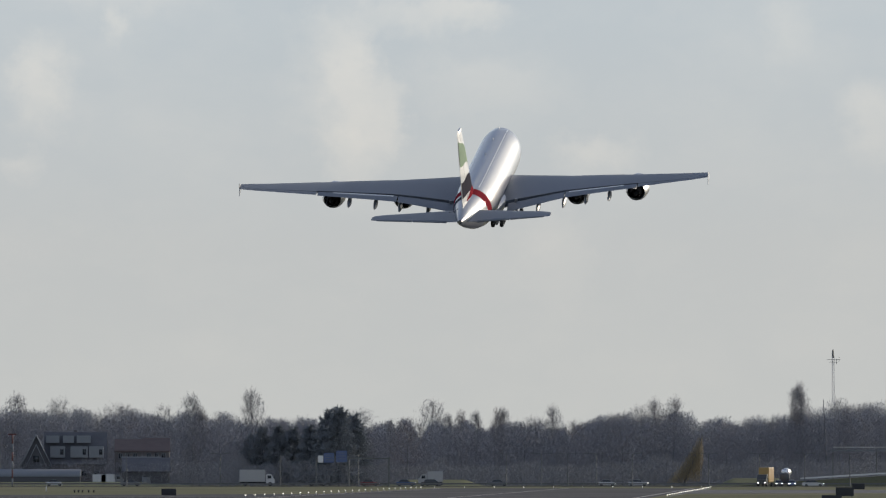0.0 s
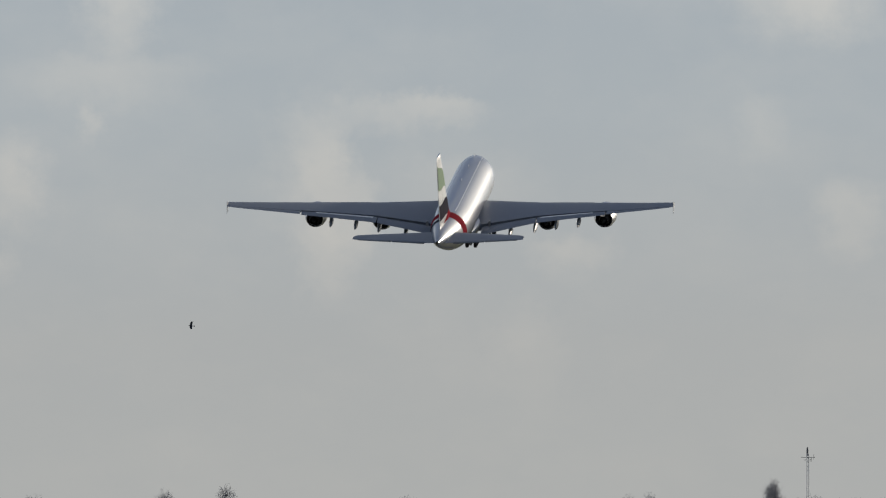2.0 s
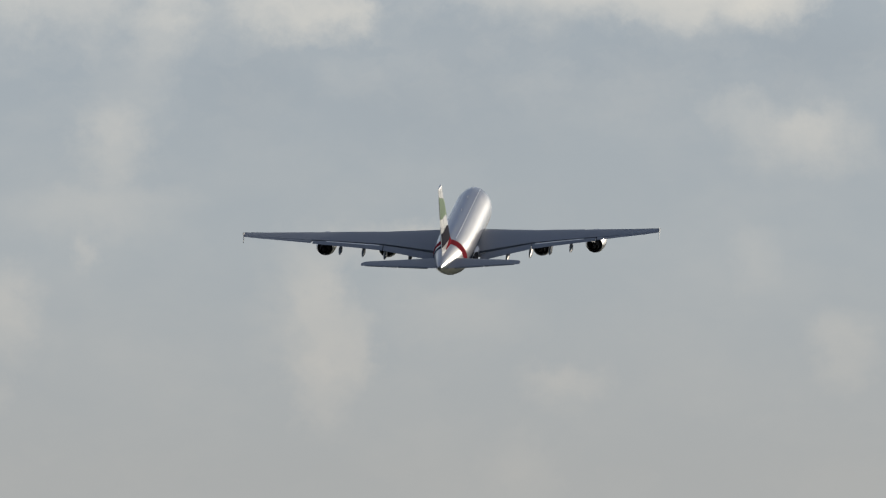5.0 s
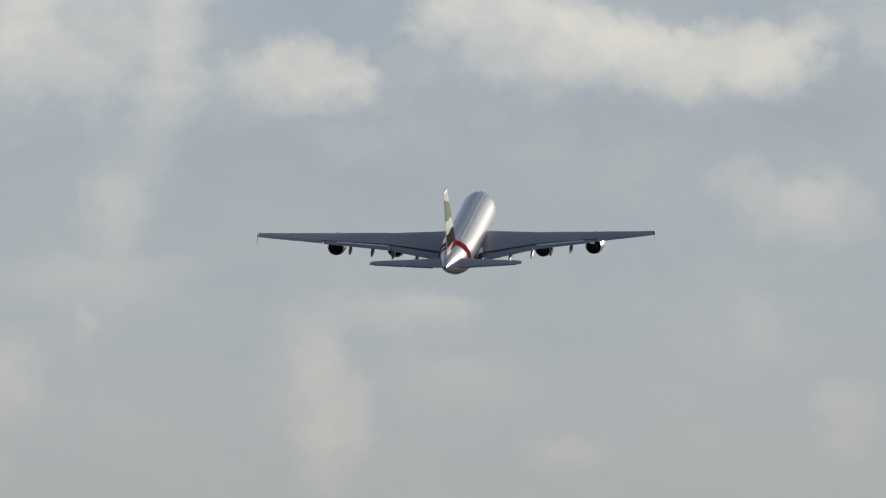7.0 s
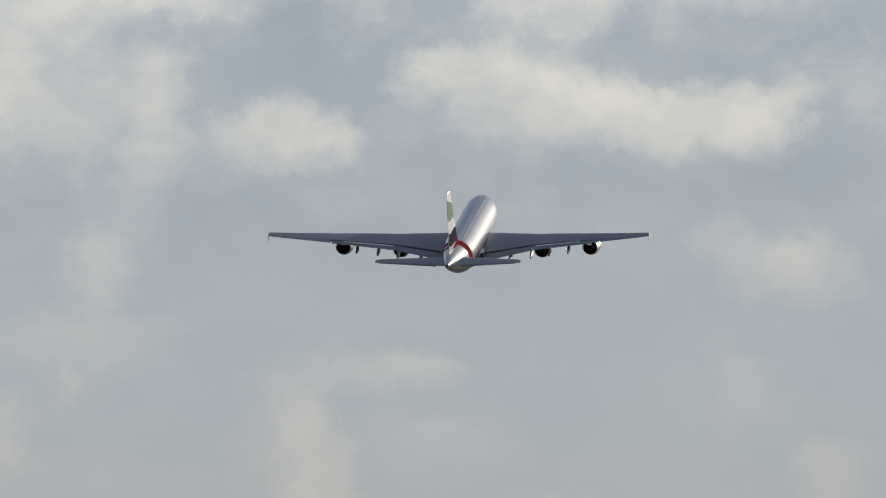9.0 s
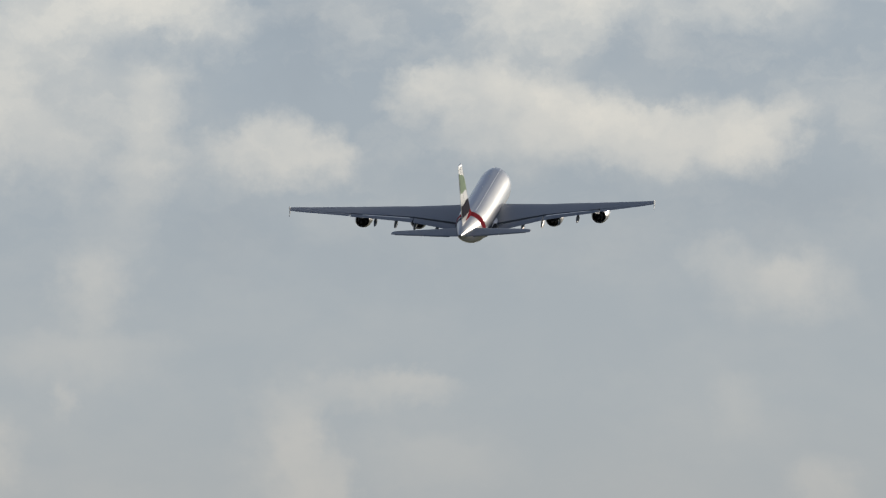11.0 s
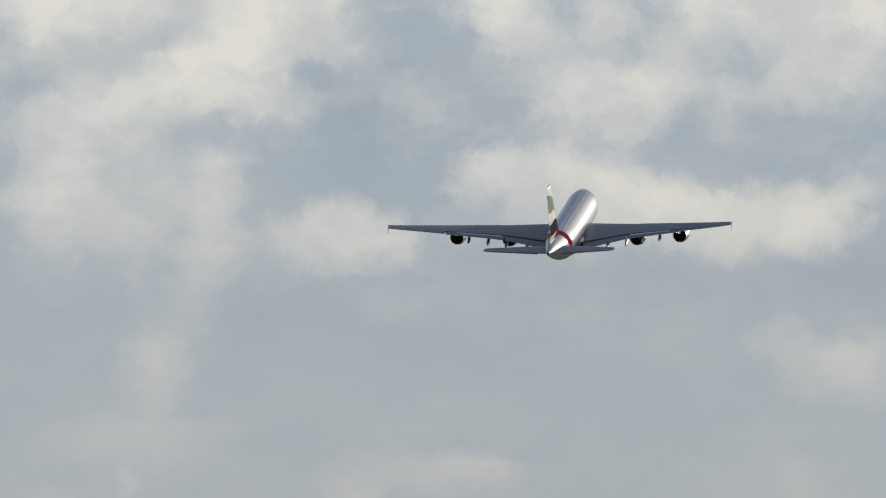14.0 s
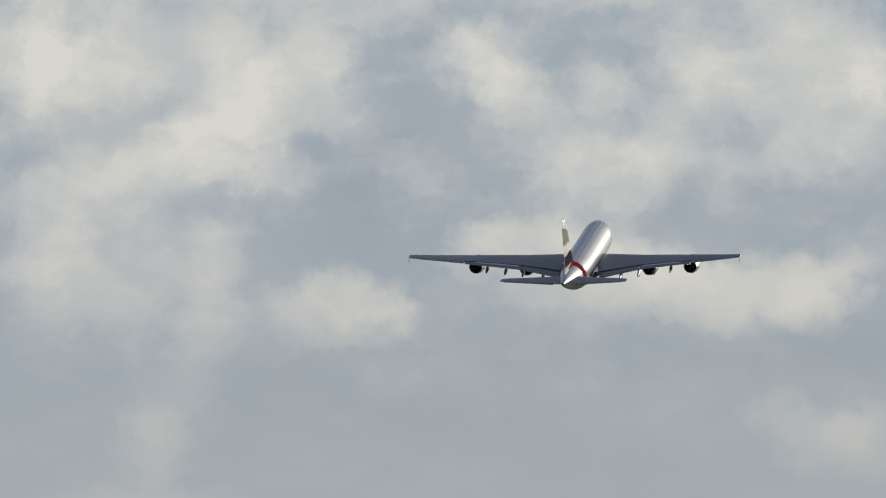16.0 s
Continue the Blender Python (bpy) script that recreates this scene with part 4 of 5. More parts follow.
def conifer(h, seed):
    rng = np.random.default_rng(seed)
    root = thing("tree", "dark green conifer with drooping boughs and ragged top", "tree", group="trees along the motorway")
    part("trunk", stick_mesh("trunk", [(0, 0, 0, 0, 0, h * 0.5, 0.28, 0.18), (0, 0, h * 0.5, 0, 0, h, 0.18, 0.03)], 7), MAT["bark"], root)
    seg = []
    for i in range(110):
        t = 0.06 + 0.93 * i / 110
        ln = (1 - t) ** 0.75 * h * 0.34 * (0.6 + 0.7 * rng.random()) + 0.5
        az = rng.random() * 2 * math.pi
        d = np.array([math.cos(az), math.sin(az), 0.15 + 0.5 * t])
        o = np.array([0, 0, t * h])
        e = o + d * ln
        seg.append((*o, *e, 0.06, 0.02))
        for j in range(24):
            f = 0.12 + 0.88 * rng.random()
            s = o + (e - o) * f
            v = d * 0.6 + rand_unit(rng) * 0.9 + np.array([0, 0, -0.1])
            seg.append((*s, *(s + v * (0.4 + 0.6 * rng.random())), 0.12, 0.03))
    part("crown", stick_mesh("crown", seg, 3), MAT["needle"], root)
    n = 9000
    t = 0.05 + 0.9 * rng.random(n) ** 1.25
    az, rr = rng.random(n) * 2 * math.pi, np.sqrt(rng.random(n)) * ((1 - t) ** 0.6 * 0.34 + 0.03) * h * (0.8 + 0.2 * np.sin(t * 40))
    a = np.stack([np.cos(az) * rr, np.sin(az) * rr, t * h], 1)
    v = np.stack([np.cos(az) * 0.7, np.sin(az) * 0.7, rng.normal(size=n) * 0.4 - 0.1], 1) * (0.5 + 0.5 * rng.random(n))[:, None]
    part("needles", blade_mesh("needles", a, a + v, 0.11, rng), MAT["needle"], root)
    return root


def willow(h, seed):
    """A leaning trunk with one rising bough, from which long twigs hang to the ground."""
    rng = np.random.default_rng(seed)
    root = thing("tree", "leaning weeping willow with golden hanging twigs", "tree", group="trees along the motorway")
    tr, cr = [], []
    path = [np.array(p) for p in ((-0.6, 0, 0), (0.1, 0.1, 2.5), (1.2, -0.1, 5.0), (2.4, 0.1, 8.0), (3.4, 0, 10.6), (4.0, 0, h * 0.95))]
    for k in range(5):
        tr.append((*path[k], *path[k + 1], 0.34 - 0.06 * k, 0.28 - 0.06 * k))
    for i in range(620):
        f = rng.random() ** 0.8
        x = -3.9 + 7.7 * f + rng.normal() * 0.25
        top = h * (0.12 + 0.86 * f ** 1.15) * (0.72 + 0.28 * rng.random())
        a = np.array([x, rng.normal() * (1.5 - 1.0 * f), top])
        k = min(4, int(f * 5))
        if i % 6 == 0:
            tr.append((*path[k], *a, 0.06, 0.03))
        ln = top * (0.35 + 0.55 * rng.random())
        for j in range(4):
            b = a + np.array([rng.normal() * 0.16 - 0.1, rng.normal() * 0.15, -ln / 4])
            cr.append((*a, *b, 0.026, 0.02))
            a = b
    part("trunk", stick_mesh("trunk", tr, 7), MAT["bark"], root)
    part("crown", stick_mesh("crown", cr, 3), MAT["willow"], root)
    return root


KINDS = {
    "poplar": bare_tree("poplar", 20, 11, "tall narrow bare poplar", limbs=26, boughs=7, twigs=6),
    "poplar2": bare_tree("poplar", 20, 12, "tall narrow bare poplar", "twig_red", limbs=24, boughs=7, twigs=6),
    "round": bare_tree("round", 16, 13, "broad bare winter tree with rounded crown", limbs=28, boughs=7, twigs=7),
    "round2": bare_tree("round", 16, 14, "broad bare winter tree with rounded crown", "twig_red", limbs=26, boughs=7, twigs=7),
    "vase": bare_tree("vase", 20, 15, "tall bare tree with upswept spreading limbs", fine=1700, limbs=26, boughs=7, twigs=6),
    "oval": bare_tree("oval", 20, 21, "tall bare tree with dense oval crown", limbs=34, boughs=7, twigs=6),
    "thin": bare_tree("thin", 18, 16, "slender bare tree with a sparse crown", fine=900, limbs=16, boughs=6, twigs=7),
    "conifer": conifer(18, 17),
    "willow": willow(13, 18),
}
NATIVE = dict(poplar=20, poplar2=20, round=16, round2=16, vase=20, oval=20, thin=18, conifer=18, willow=13)
# bearing units, kind, height, distance
TREES_WEST = [
    (-810, "round", 17.0, 3990), (-770, "round2", 17.0, 3990), (-757, "oval", 22.5, 3990), (-722, "round", 18.6, 4000), (-680, "vase", 21.0, 3995),
    (-640, "round", 18.6, 4010), (-610, "thin", 18.0, 3990), (-574, "round2", 20.1, 3985), (-530, "round2", 17.0, 3990), (-494, "thin", 19.5, 3975),
    (-448, "oval", 22.3, 3970), (-430, "poplar2", 19.5, 3985), (-390, "round", 18.0, 4000), (-340, "conifer", 12.0, 3955), (-338, "oval", 23.6, 3990),
    (-320, "conifer", 13.5, 3950), (-300, "round2", 16.4, 3985), (-290, "conifer", 14.0, 3945), (-265, "conifer", 13.5, 3948),
]
TREES_MIDDLE = [
    (-255, "round", 16.4, 3960), (-235, "conifer", 14.0, 3940), (-215, "conifer", 13.0, 3945), (-200, "conifer", 17.5, 3930), (-184, "conifer", 18.0, 3925),
    (-158, "conifer", 16.5, 3935), (-150, "round", 18.6, 3945), (-93, "thin", 16.0, 3950), (-60, "round2", 16.4, 3930), (-20, "vase", 21.5, 4180),
    (8, "poplar", 17.5, 4010), (32, "poplar2", 18.5, 4000), (57, "poplar", 18.2, 4005), (95, "poplar2", 19.0, 3990), (107, "poplar", 19.0, 3985),
    (140, "round", 15.9, 3980), (165, "round", 17.0, 4000), (194, "oval", 19.6, 3985), (232, "round2", 15.9, 3990),
]
TREES_EAST = [
    (276, "round", 16.4, 3985), (320, "round2", 18.0, 3990), (350, "vase", 19.4, 4000), (374, "oval", 21.2, 3990), (392, "round", 18.0, 3995),
    (410, "oval", 21.6, 3985), (431, "willow", 12.5, 3900), (450, "round", 15.9, 3990), (500, "round2", 15.9, 3990), (545, "round", 16.1, 3985),
    (575, "thin", 16.5, 3980), (590, "round2", 16.4, 3990), (626, "poplar", 24.4, 3985), (631, "poplar2", 25.2, 3990), (640, "round", 18.0, 3990), (660, "round", 17.5, 3990),
    (700, "vase", 21.0, 3990), (716, "poplar2", 19.5, 3995), (740, "round2", 20.1, 4000), (770, "round", 19.1, 3985), (800, "round", 19.1, 3990),
]
rng = np.random.default_rng(5)
own = {}
for u, kind, h, d in TREES_WEST + TREES_MIDDLE + TREES_EAST:
    m = pose(east(u, d), d, 0, 0, 0, rng.random() * (360 if kind != "willow" else 20)) @ Matrix.Scale(h / NATIVE[kind], 4)
    if kind in own:
        copy_thing(KINDS[kind], m)
    else:
        own[kind] = m
for kind, m in own.items():
    KINDS[kind].matrix_basis = m

# the wood behind, too thick to count: trees, the mass of twigs between them, and scrub at its foot
seg = []
for i in range(90):
    d = 4000 + 200 * rng.random()
    u = -1000 + 2000 * (i + rng.random()) / 90
    h = 14.2 + 3.0 * rng.random() + 1.2 * math.sin(u * 0.021 + 1)
    tr, cr = tree_sticks(h, ("round", "vase", "round", "oval")[i % 4], 100 + i, 12, 6, 4, 1.0)
    s = np.array(tr + cr)
    off = np.array([east(u, d), d, 0.0])
    s[:, 0:3] += off
    s[:, 3:6] += off
    seg.append(s)
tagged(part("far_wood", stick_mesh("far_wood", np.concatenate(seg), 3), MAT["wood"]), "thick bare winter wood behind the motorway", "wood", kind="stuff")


SKYLINE = ((-1000, -784, -560, -400, -330, -240, -60, 0, 200, 300, 400, 470, 600, 690, 784, 1000),
           (18.0, 18.2, 18.4, 17.4, 16.4, 16.8, 15.8, 15.8, 15.9, 16.9, 18.4, 16.6, 17.0, 19.2, 20.0, 19.5))


def twig_mass(name, n, d0, d1, drop, share, width, length, r, domes):
    """Shoots filling a belt of the wood, which rises in many rounded crowns and thins out at their tops."""
    d = d0 + (d1 - d0) * rng.random(n)
    x = (-900 + 1800 * rng.random(n)) * d / UNIT
    cu = -900 + 1800 * rng.random(domes)
    cx, cw = cu * d0 / UNIT, width * (0.6 + 0.8 * rng.random(domes))
    ch = (np.interp(cu, *SKYLINE) - drop * rng.random(domes)) * share
    top = np.interp(x * UNIT / d, *SKYLINE) * 0.7 * share
    for a, b, w in zip(cx, ch, cw):
        top = np.maximum(top, b * np.clip(1 - ((x - a) / w) ** 2, 0, 1) ** 0.4)
    z = top * rng.random(n) ** 0.85 * (0.91 + 0.12 * rng.random(n))
    a = np.stack([x, d, z], 1)
    v = rng.normal(size=(n, 3)) + np.array([0, 0, 0.9])
    v *= (length * (0.5 + rng.random(n)) / np.linalg.norm(v, axis=1))[:, None]
    b = a + v
    b[:, 2] = np.maximum(b[:, 2], 0.05)
    return blade_mesh(name, a, b, r, rng)


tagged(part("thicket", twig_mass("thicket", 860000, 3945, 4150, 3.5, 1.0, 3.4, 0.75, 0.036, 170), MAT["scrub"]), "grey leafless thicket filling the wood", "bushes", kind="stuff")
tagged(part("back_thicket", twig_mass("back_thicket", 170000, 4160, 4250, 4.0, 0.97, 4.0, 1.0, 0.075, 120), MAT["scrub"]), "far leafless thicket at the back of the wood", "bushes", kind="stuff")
tagged(part("scrub", twig_mass("scrub", 130000, 3905, 3950, 6.0, 0.42, 3.0, 0.7, 0.03, 60), MAT["hazed_scrub"]), "leafless scrub at the foot of the wood, paled for haze", "bushes", kind="stuff")


# unseen bank added behind the wood, to block sky through its lower gaps
bm = bmesh.new()
rings = []
for i in range(41):
    x = -800 + 40 * i
    k = 6.0 + 0.8 * math.sin(i * 0.9)
    rings.append([(x, 4265, -0.05), (x, 4285, k * 0.7), (x, 4300, k), (x, 4320, k * 0.8), (x, 4350, -0.05)])
loft(rings, bm=bm)
tagged(part("dyke", fix(bm), MAT["scrub"]), "added earth bank closing sky gaps behind the wood", "dyke", kind="structure")


# ---- houses ----
def gable_roof(w, d, z0, z1, over=0.5, thick=0.3):
    """Roof with its ridge along x."""
    bm = bmesh.new()
    for s in (-1, 1):
        pts = [(0, z1), (s * (d / 2 + over), z0 - over * (z1 - z0) / (d / 2)), (s * (d / 2 + over), z0 - over * (z1 - z0) / (d / 2) + thick), (0, z1 + thick)]
        loft([[(x, y, z) for y, z in pts] for x in (-w / 2 - over, w / 2 + over)], bm=bm)
    return fix(bm)


def house_body(w, d, z0, z1):
    bm = bmesh.new()
    ring = [(-d / 2, 0), (d / 2, 0), (d / 2, z0), (0, z1), (-d / 2, z0)]
    loft([[(x, y, z) for y, z in ring] for x in (-w / 2, w / 2)], bm=bm)
    return fix(bm)


def window(parent, x, y, z, w, h, mat="render_white"):
    bm = bmesh.new()
    for a, b, c, e in ((-w / 2, w / 2, h / 2 - 0.08, h / 2), (-w / 2, w / 2, -h / 2, -h / 2 + 0.08), (-w / 2, -w / 2 + 0.08, -h / 2, h / 2), (w / 2 - 0.08, w / 2, -h / 2, h / 2), (-0.04, 0.04, -h / 2, h / 2)):
        box(bm, a, b, -0.1, 0.04, c, e)
    f = part("window", bm, MAT[mat], parent, smooth=False)
    f.location = (x, y, z)
    part("pane", boxed(-w / 2 + 0.06, w / 2 - 0.06, -0.05, 0.0, -h / 2 + 0.06, h / 2 - 0.06), MAT["pane"], f)


def big_house():
    d0 = 3925
    root = thing("house", "dark-roofed house with white boarded dormers", "house", pose(east(-650, d0), d0, 0))
    part("wall", house_body(13.6, 9, 5.6, 12.2), MAT["brick"], root, smooth=False)
    part("roof", gable_roof(13.6, 9, 5.6, 12.2), MAT["roof"], root, smooth=False)
    for x, w in ((-5.3, 3.1), (-1.6, 2.5), (1.9, 3.2)):              # upper dormers
        part("dormer", boxed(x - w / 2, x + w / 2, -3.0, -0.4, 10.0, 11.7, 0.05), MAT["render_white"], root, "white boarded roof dormer", smooth=False)
    for x, w in ((-4.1, 3.4), (0.9, 4.0), (4.9, 3.4)):               # lower dormers
        part("dormer", boxed(x - w / 2, x + w / 2, -4.9, -1.6, 6.6, 9.2, 0.05), MAT["render_white"], root, "white boarded roof dormer", smooth=False)
        window(root, x + 0.3 * w, -4.92, 7.9, 0.8, 1.3, "timber")
    part("chimney", boxed(-0.4, 0.4, 0.1, 0.9, 11.4, 13.0, 0.05), MAT["brick"], root, smooth=False)
    for x in (-4, -1, 2, 5):
        window(root, x, -4.52, 3.0, 1.3, 1.5)
    g = thing("house", "steep dark gabled house with white bargeboards", "house", pose(east(-719, d0 - 6), d0 - 6, 0, 0, 0, 90))
    part("wall", house_body(9, 6.4, 5.2, 11.4), MAT["timber"], g, smooth=False)
    part("roof", gable_roof(9, 6.4, 5.2, 11.4, 0.4), MAT["roof"], g, smooth=False)
    bm = bmesh.new()
    for s in (-1, 1):
        tube(bm, (-5.0, s * 3.6, 4.5), (-5.0, 0, 11.9), 0.13, n=4)
        tube(bm, (-4.95, s * 2.4, 4.5), (-4.95, 0, 9.6), 0.10, n=4)
    part("bargeboard", bm, MAT["render_white"], g, "white painted bargeboards")
    part("window", boxed(-4.58, -4.4, -0.7, 0.7, 5.5, 7.0), MAT["pane"], g)


def low_house():
    d0 = 3935
    root = thing("house", "brick house with brown-red tiled double roof", "house", pose(east(-532, d0), d0, 0))
    for x, dz in ((-3.2, 0.0), (3.2, 0.3)):
        part("wall", boxed(x - 3.1, x + 3.1, -4, 4, 0, 8.2), MAT["brick"], root, smooth=False)
        rf = part("roof", gable_roof(5.9, 8, 8.1, 10.6 + dz, 0.3), MAT["roof_red"], root, smooth=False)
        rf.location.x = x
    for x in (-5, -3.4, -1.6, 1.6, 3.4, 5):
        window(root, x, -4.02, 7.0, 1.0, 1.3)
        window(root, x, -4.02, 4.0, 1.0, 1.4)
    shed = thing("shed", "low outbuilding with pale sheet metal roof", "building", pose(east(-525, 3915), 3915, 0))
    part("wall", house_body(10.5, 6, 3.6, 6.4), MAT["timber"], shed, smooth=False)
    part("roof", gable_roof(10.5, 6, 3.6, 6.4, 0.4, 0.2), MAT["roof"], shed, smooth=False)
    part("door", boxed(-1, 1, -3.06, -2.96, 0, 2.1), MAT["render_white"], shed)
    part("fascia", boxed(-5.9, 3.2, 3.3, 3.5, 6.5, 6.85, 0.03), MAT["render_white"], shed, "pale board along the ridge")


big_house()
low_house()
root = thing("warehouse", "long low grey sheet metal building beside the motorway", "building", pose(east(-715, 3905), 3905, 0))
part("wall", boxed(-10.5, 9.5, -4, 4, 0, 2.2, 0.05), MAT["timber"], root, smooth=False)
bm = bmesh.new()
loft([[(x, 4.2 * math.cos(a), 2.2 + 1.7 * math.sin(a)) for a in [math.pi * i / 14 for i in range(15)]] for x in (-10.7, 9.7)], bm=bm)
part("roof", fix(bm), MAT["shed"], root, "curved grey sheet metal roof")


# ---- masts, lamps, gantry, rail ----
def street_lamp(x, y, h=7.4):
    root = thing("street_lamp", "grey steel street lamp with twin arms", "street lamp", pose(x, y, 0), "motorway lamps")
    part("pole", lathe([(0, 0.15), (0.8, 0.13), (h, 0.07)], 10, "z", cap=True), MAT["steel"], root)
    bm = bmesh.new()
    tube(bm, (-1.6, 0, h + 0.15), (0, 0, h - 0.1), 0.06, n=6)
    tube(bm, (0, 0, h - 0.1), (1.6, 0, h + 0.15), 0.06, n=6)
    part("arm", bm, MAT["steel"], root)
    for s in (-1, 1):
        part("lamp_head", boxed(s * 1.9 - 0.45, s * 1.9 + 0.45, -0.18, 0.18, h + 0.08, h + 0.26, 0.05), MAT["steel"], root)
    return root


lamp_post = street_lamp(east(112, 3833), 3833)
for u in (174, 221, 271, -394, -288, 335, 470, 560, -150, -560, 640, 720):
    copy_thing(lamp_post, pose(east(u, 3833), 3833, 0))


def lattice_mast():
    d = 4060
    h = 32.6
    root = thing("radio_mast", "tall slender lattice radio mast with aerials on top", "mast", pose(east(690, d), d, 0))
    bm = bmesh.new()
    for i in range(3):
        a = 2 * math.pi * i / 3
        tube(bm, (0.45 * math.cos(a), 0.45 * math.sin(a), 0), (0.28 * math.cos(a), 0.28 * math.sin(a), h - 1.5), 0.07, n=6)
    part("leg", bm, MAT["white_mast"], root)
    bm = bmesh.new()
    for k in range(30):
        z = k * (h - 2) / 30
        for i in range(3):
            a, b = 2 * math.pi * (i + k) / 3, 2 * math.pi * (i + k + 1) / 3
            tube(bm, (0.4 * math.cos(a), 0.4 * math.sin(a), z), (0.4 * math.cos(b), 0.4 * math.sin(b), z + h / 31), 0.025, n=5)
    part("brace", bm, MAT["white_mast"], root)
    part("aerial", lathe([(h - 2.0, 0.24), (h - 0.6, 0.24), (h, 0.16)], 12, "z", cap=True), MAT["steel"], root, "grey aerial cylinder")
    for z, r in ((h - 2.4, 1.5), (h - 3.0, 0.9)):
        bm = bmesh.new()
        tube(bm, (-r, 0, z), (r * 1.2, 0, z), 0.06, n=6)
        tube(bm, (r, 0, z - 0.5), (r, 0, z + 0.7), 0.05, n=6)
        part("cross_arm", bm, MAT["steel"], root)


lattice_mast()
root = thing("pole", "thin leaning pole among the trees", "pole", pose(east(681, 3960), 3960, 0, 0, -3, 0))
part("shaft", lathe([(0, 0.22), (14, 0.16), (20.3, 0.06)], 10, "z", cap=True), MAT["bark"], root)
root = thing("approach_mast", "red and white banded airfield mast", "mast", pose(east(-762, 3700), 3700, 0))
# pale bands take sheet grey in place of white, again for haze
for k in range(6):
    part("band", lathe([(k * 1.9, 0.18), ((k + 1) * 1.9, 0.18)], 10, "z", cap=True), MAT["red_mast" if k % 2 else "shed"], root)
part("lamp_bar", boxed(-0.9, 0.9, -0.2, 0.2, 11.4, 11.7, 0.04), MAT["red_mast"], root)


def gantry():
    d = 3832
    root = thing("sign_gantry", "steel motorway gantry carrying blue direction signs", "road sign", pose(0, d, 0))
    xs = [east(u, d) for u in (-224, -167, -149, -96)]
    for x in (xs[0], xs[1], xs[3]):
        part("post", boxed(x - 0.2, x + 0.2, -0.2, 0.2, 0, 6.6, 0.03), MAT["steel"], root, smooth=False)
    bm = bmesh.new()
    box(bm, xs[0] - 0.3, xs[3] + 0.3, -0.25, 0.25, 6.2, 6.5)
    part("beam", bm, MAT["steel"], root, smooth=False)
    for u0, u1, z0, z1, mat in ((-221, -212, 5.4, 7.0, "sign_white"), (-211, -193, 5.4, 7.6, "sign_blue"), (-189, -170, 5.5, 8.1, "sign_blue")):
        sg = part("sign_panel", boxed(east(u0, d), east(u1, d), -0.5, -0.35, z0, z1, 0.03), MAT[mat], root, "motorway direction sign panel", smooth=False)
        if mat == "sign_blue":
            # lettering in sheet grey instead of white, to carry the haze
            for k in (0.3, 0.55, 0.8):
                part("writing_bar", boxed(east(u0, d) + 0.3, east(u1, d) - 0.6 * k, -0.52, -0.504, z0 + k * (z1 - z0) - 0.1, z0 + k * (z1 - z0) + 0.05), MAT["shed"], sg)


gantry()


def barrier(y, x0, x1, step=4.0):
    root = thing("crash_barrier", "galvanised steel crash barrier along the motorway", "barrier", pose(0, y, 0))
    bm = bmesh.new()
    ring = [(-0.02, 0.45), (0.05, 0.52), (-0.02, 0.6), (0.05, 0.68), (-0.02, 0.75), (-0.05, 0.75), (-0.05, 0.45)]
    loft([[(x, a, z) for a, z in ring] for x in (x0, x1)], bm=bm)
    part("rail", fix(bm), MAT["steel"], root, smooth=False)
    first = None
    for i in range(int((x1 - x0) / step)):
        if first is None:
            first = part("post", boxed(-0.05, 0.05, 0.0, 0.12, 0, 0.7), MAT["steel"], root, smooth=False)
            first.location.x = x0 + 1
        else:
            o = new("post", first.data)
            o.parent, o.location = root, (x0 + 1 + i * step, 0, 0)


barrier(3834.5, -150, 160)
barrier(3852, -150, 160)


# ramp with its rails, and the railed footbridge by the mast
bm = bmesh.new()
ring = [(66.0, 0.0), (82.0, 1.2), (100.0, 2.3), (170.0, 3.8), (170.0, 0.0)]
loft([[(x, y, z) for x, z in ring] for y in (3868.0, 3884.0)], bm=bm)
tagged(part("embankment", fix(bm), MAT["bank"], smooth=False), "grass embankment carrying the ramp", "embankment", kind="structure")
for y, dz in ((3868.4, 0.0), (3883.5, 0.0)):
    root = thing("ramp_barrier", "zinc crash barrier climbing the ramp, lightened for sun glint", "barrier", pose(0, y, dz))
    bm = bmesh.new()
    pts = [(82.0, 1.2), (91.0, 1.75), (100.0, 2.3), (135.0, 3.05), (170.0, 3.8)]
    for (x0, z0), (x1, z1) in zip(pts, pts[1:]):
        loft([[(x, yy, z + hh) for yy, hh in ((-0.05, 0.42), (0.05, 0.5), (0.05, 0.7), (-0.05, 0.78))] for x, z in ((x0, z0), (x1, z1))], bm=bm)
    part("rail", fix(bm), MAT["bright_steel"], root, smooth=False)
    for i in range(18):
        x = 83 + i * 5.0
        z = float(np.interp(x, [p[0] for p in pts], [p[1] for p in pts]))
        part("post", boxed(x - 0.05, x + 0.05, 0.0, 0.1, z - 0.4 - dz, z + 0.7), MAT["steel"], root, smooth=False)
for x0, x1, h in ((east(-105, 3888), east(75, 3888), 1.5), (east(480, 3888), east(640, 3888), 1.8), (east(-1000, 3890), east(-420, 3890), 0.9)):
    bm = bmesh.new()
    rings = []
    for i in range(25):
        x = x0 + (x1 - x0) * i / 24
        k = h * min(1.0, i / 5, (24 - i) / 5)
        rings.append([(x, 3876, -0.05), (x, 3882, k * 0.7), (x, 3888, k), (x, 3894, k * 0.8), (x, 3902, -0.05)])
    loft(rings, bm=bm)
    tagged(part("grass_bank", fix(bm), MAT["bank"]), "low sunlit grass bank behind the motorway", "grass bank", kind="structure")
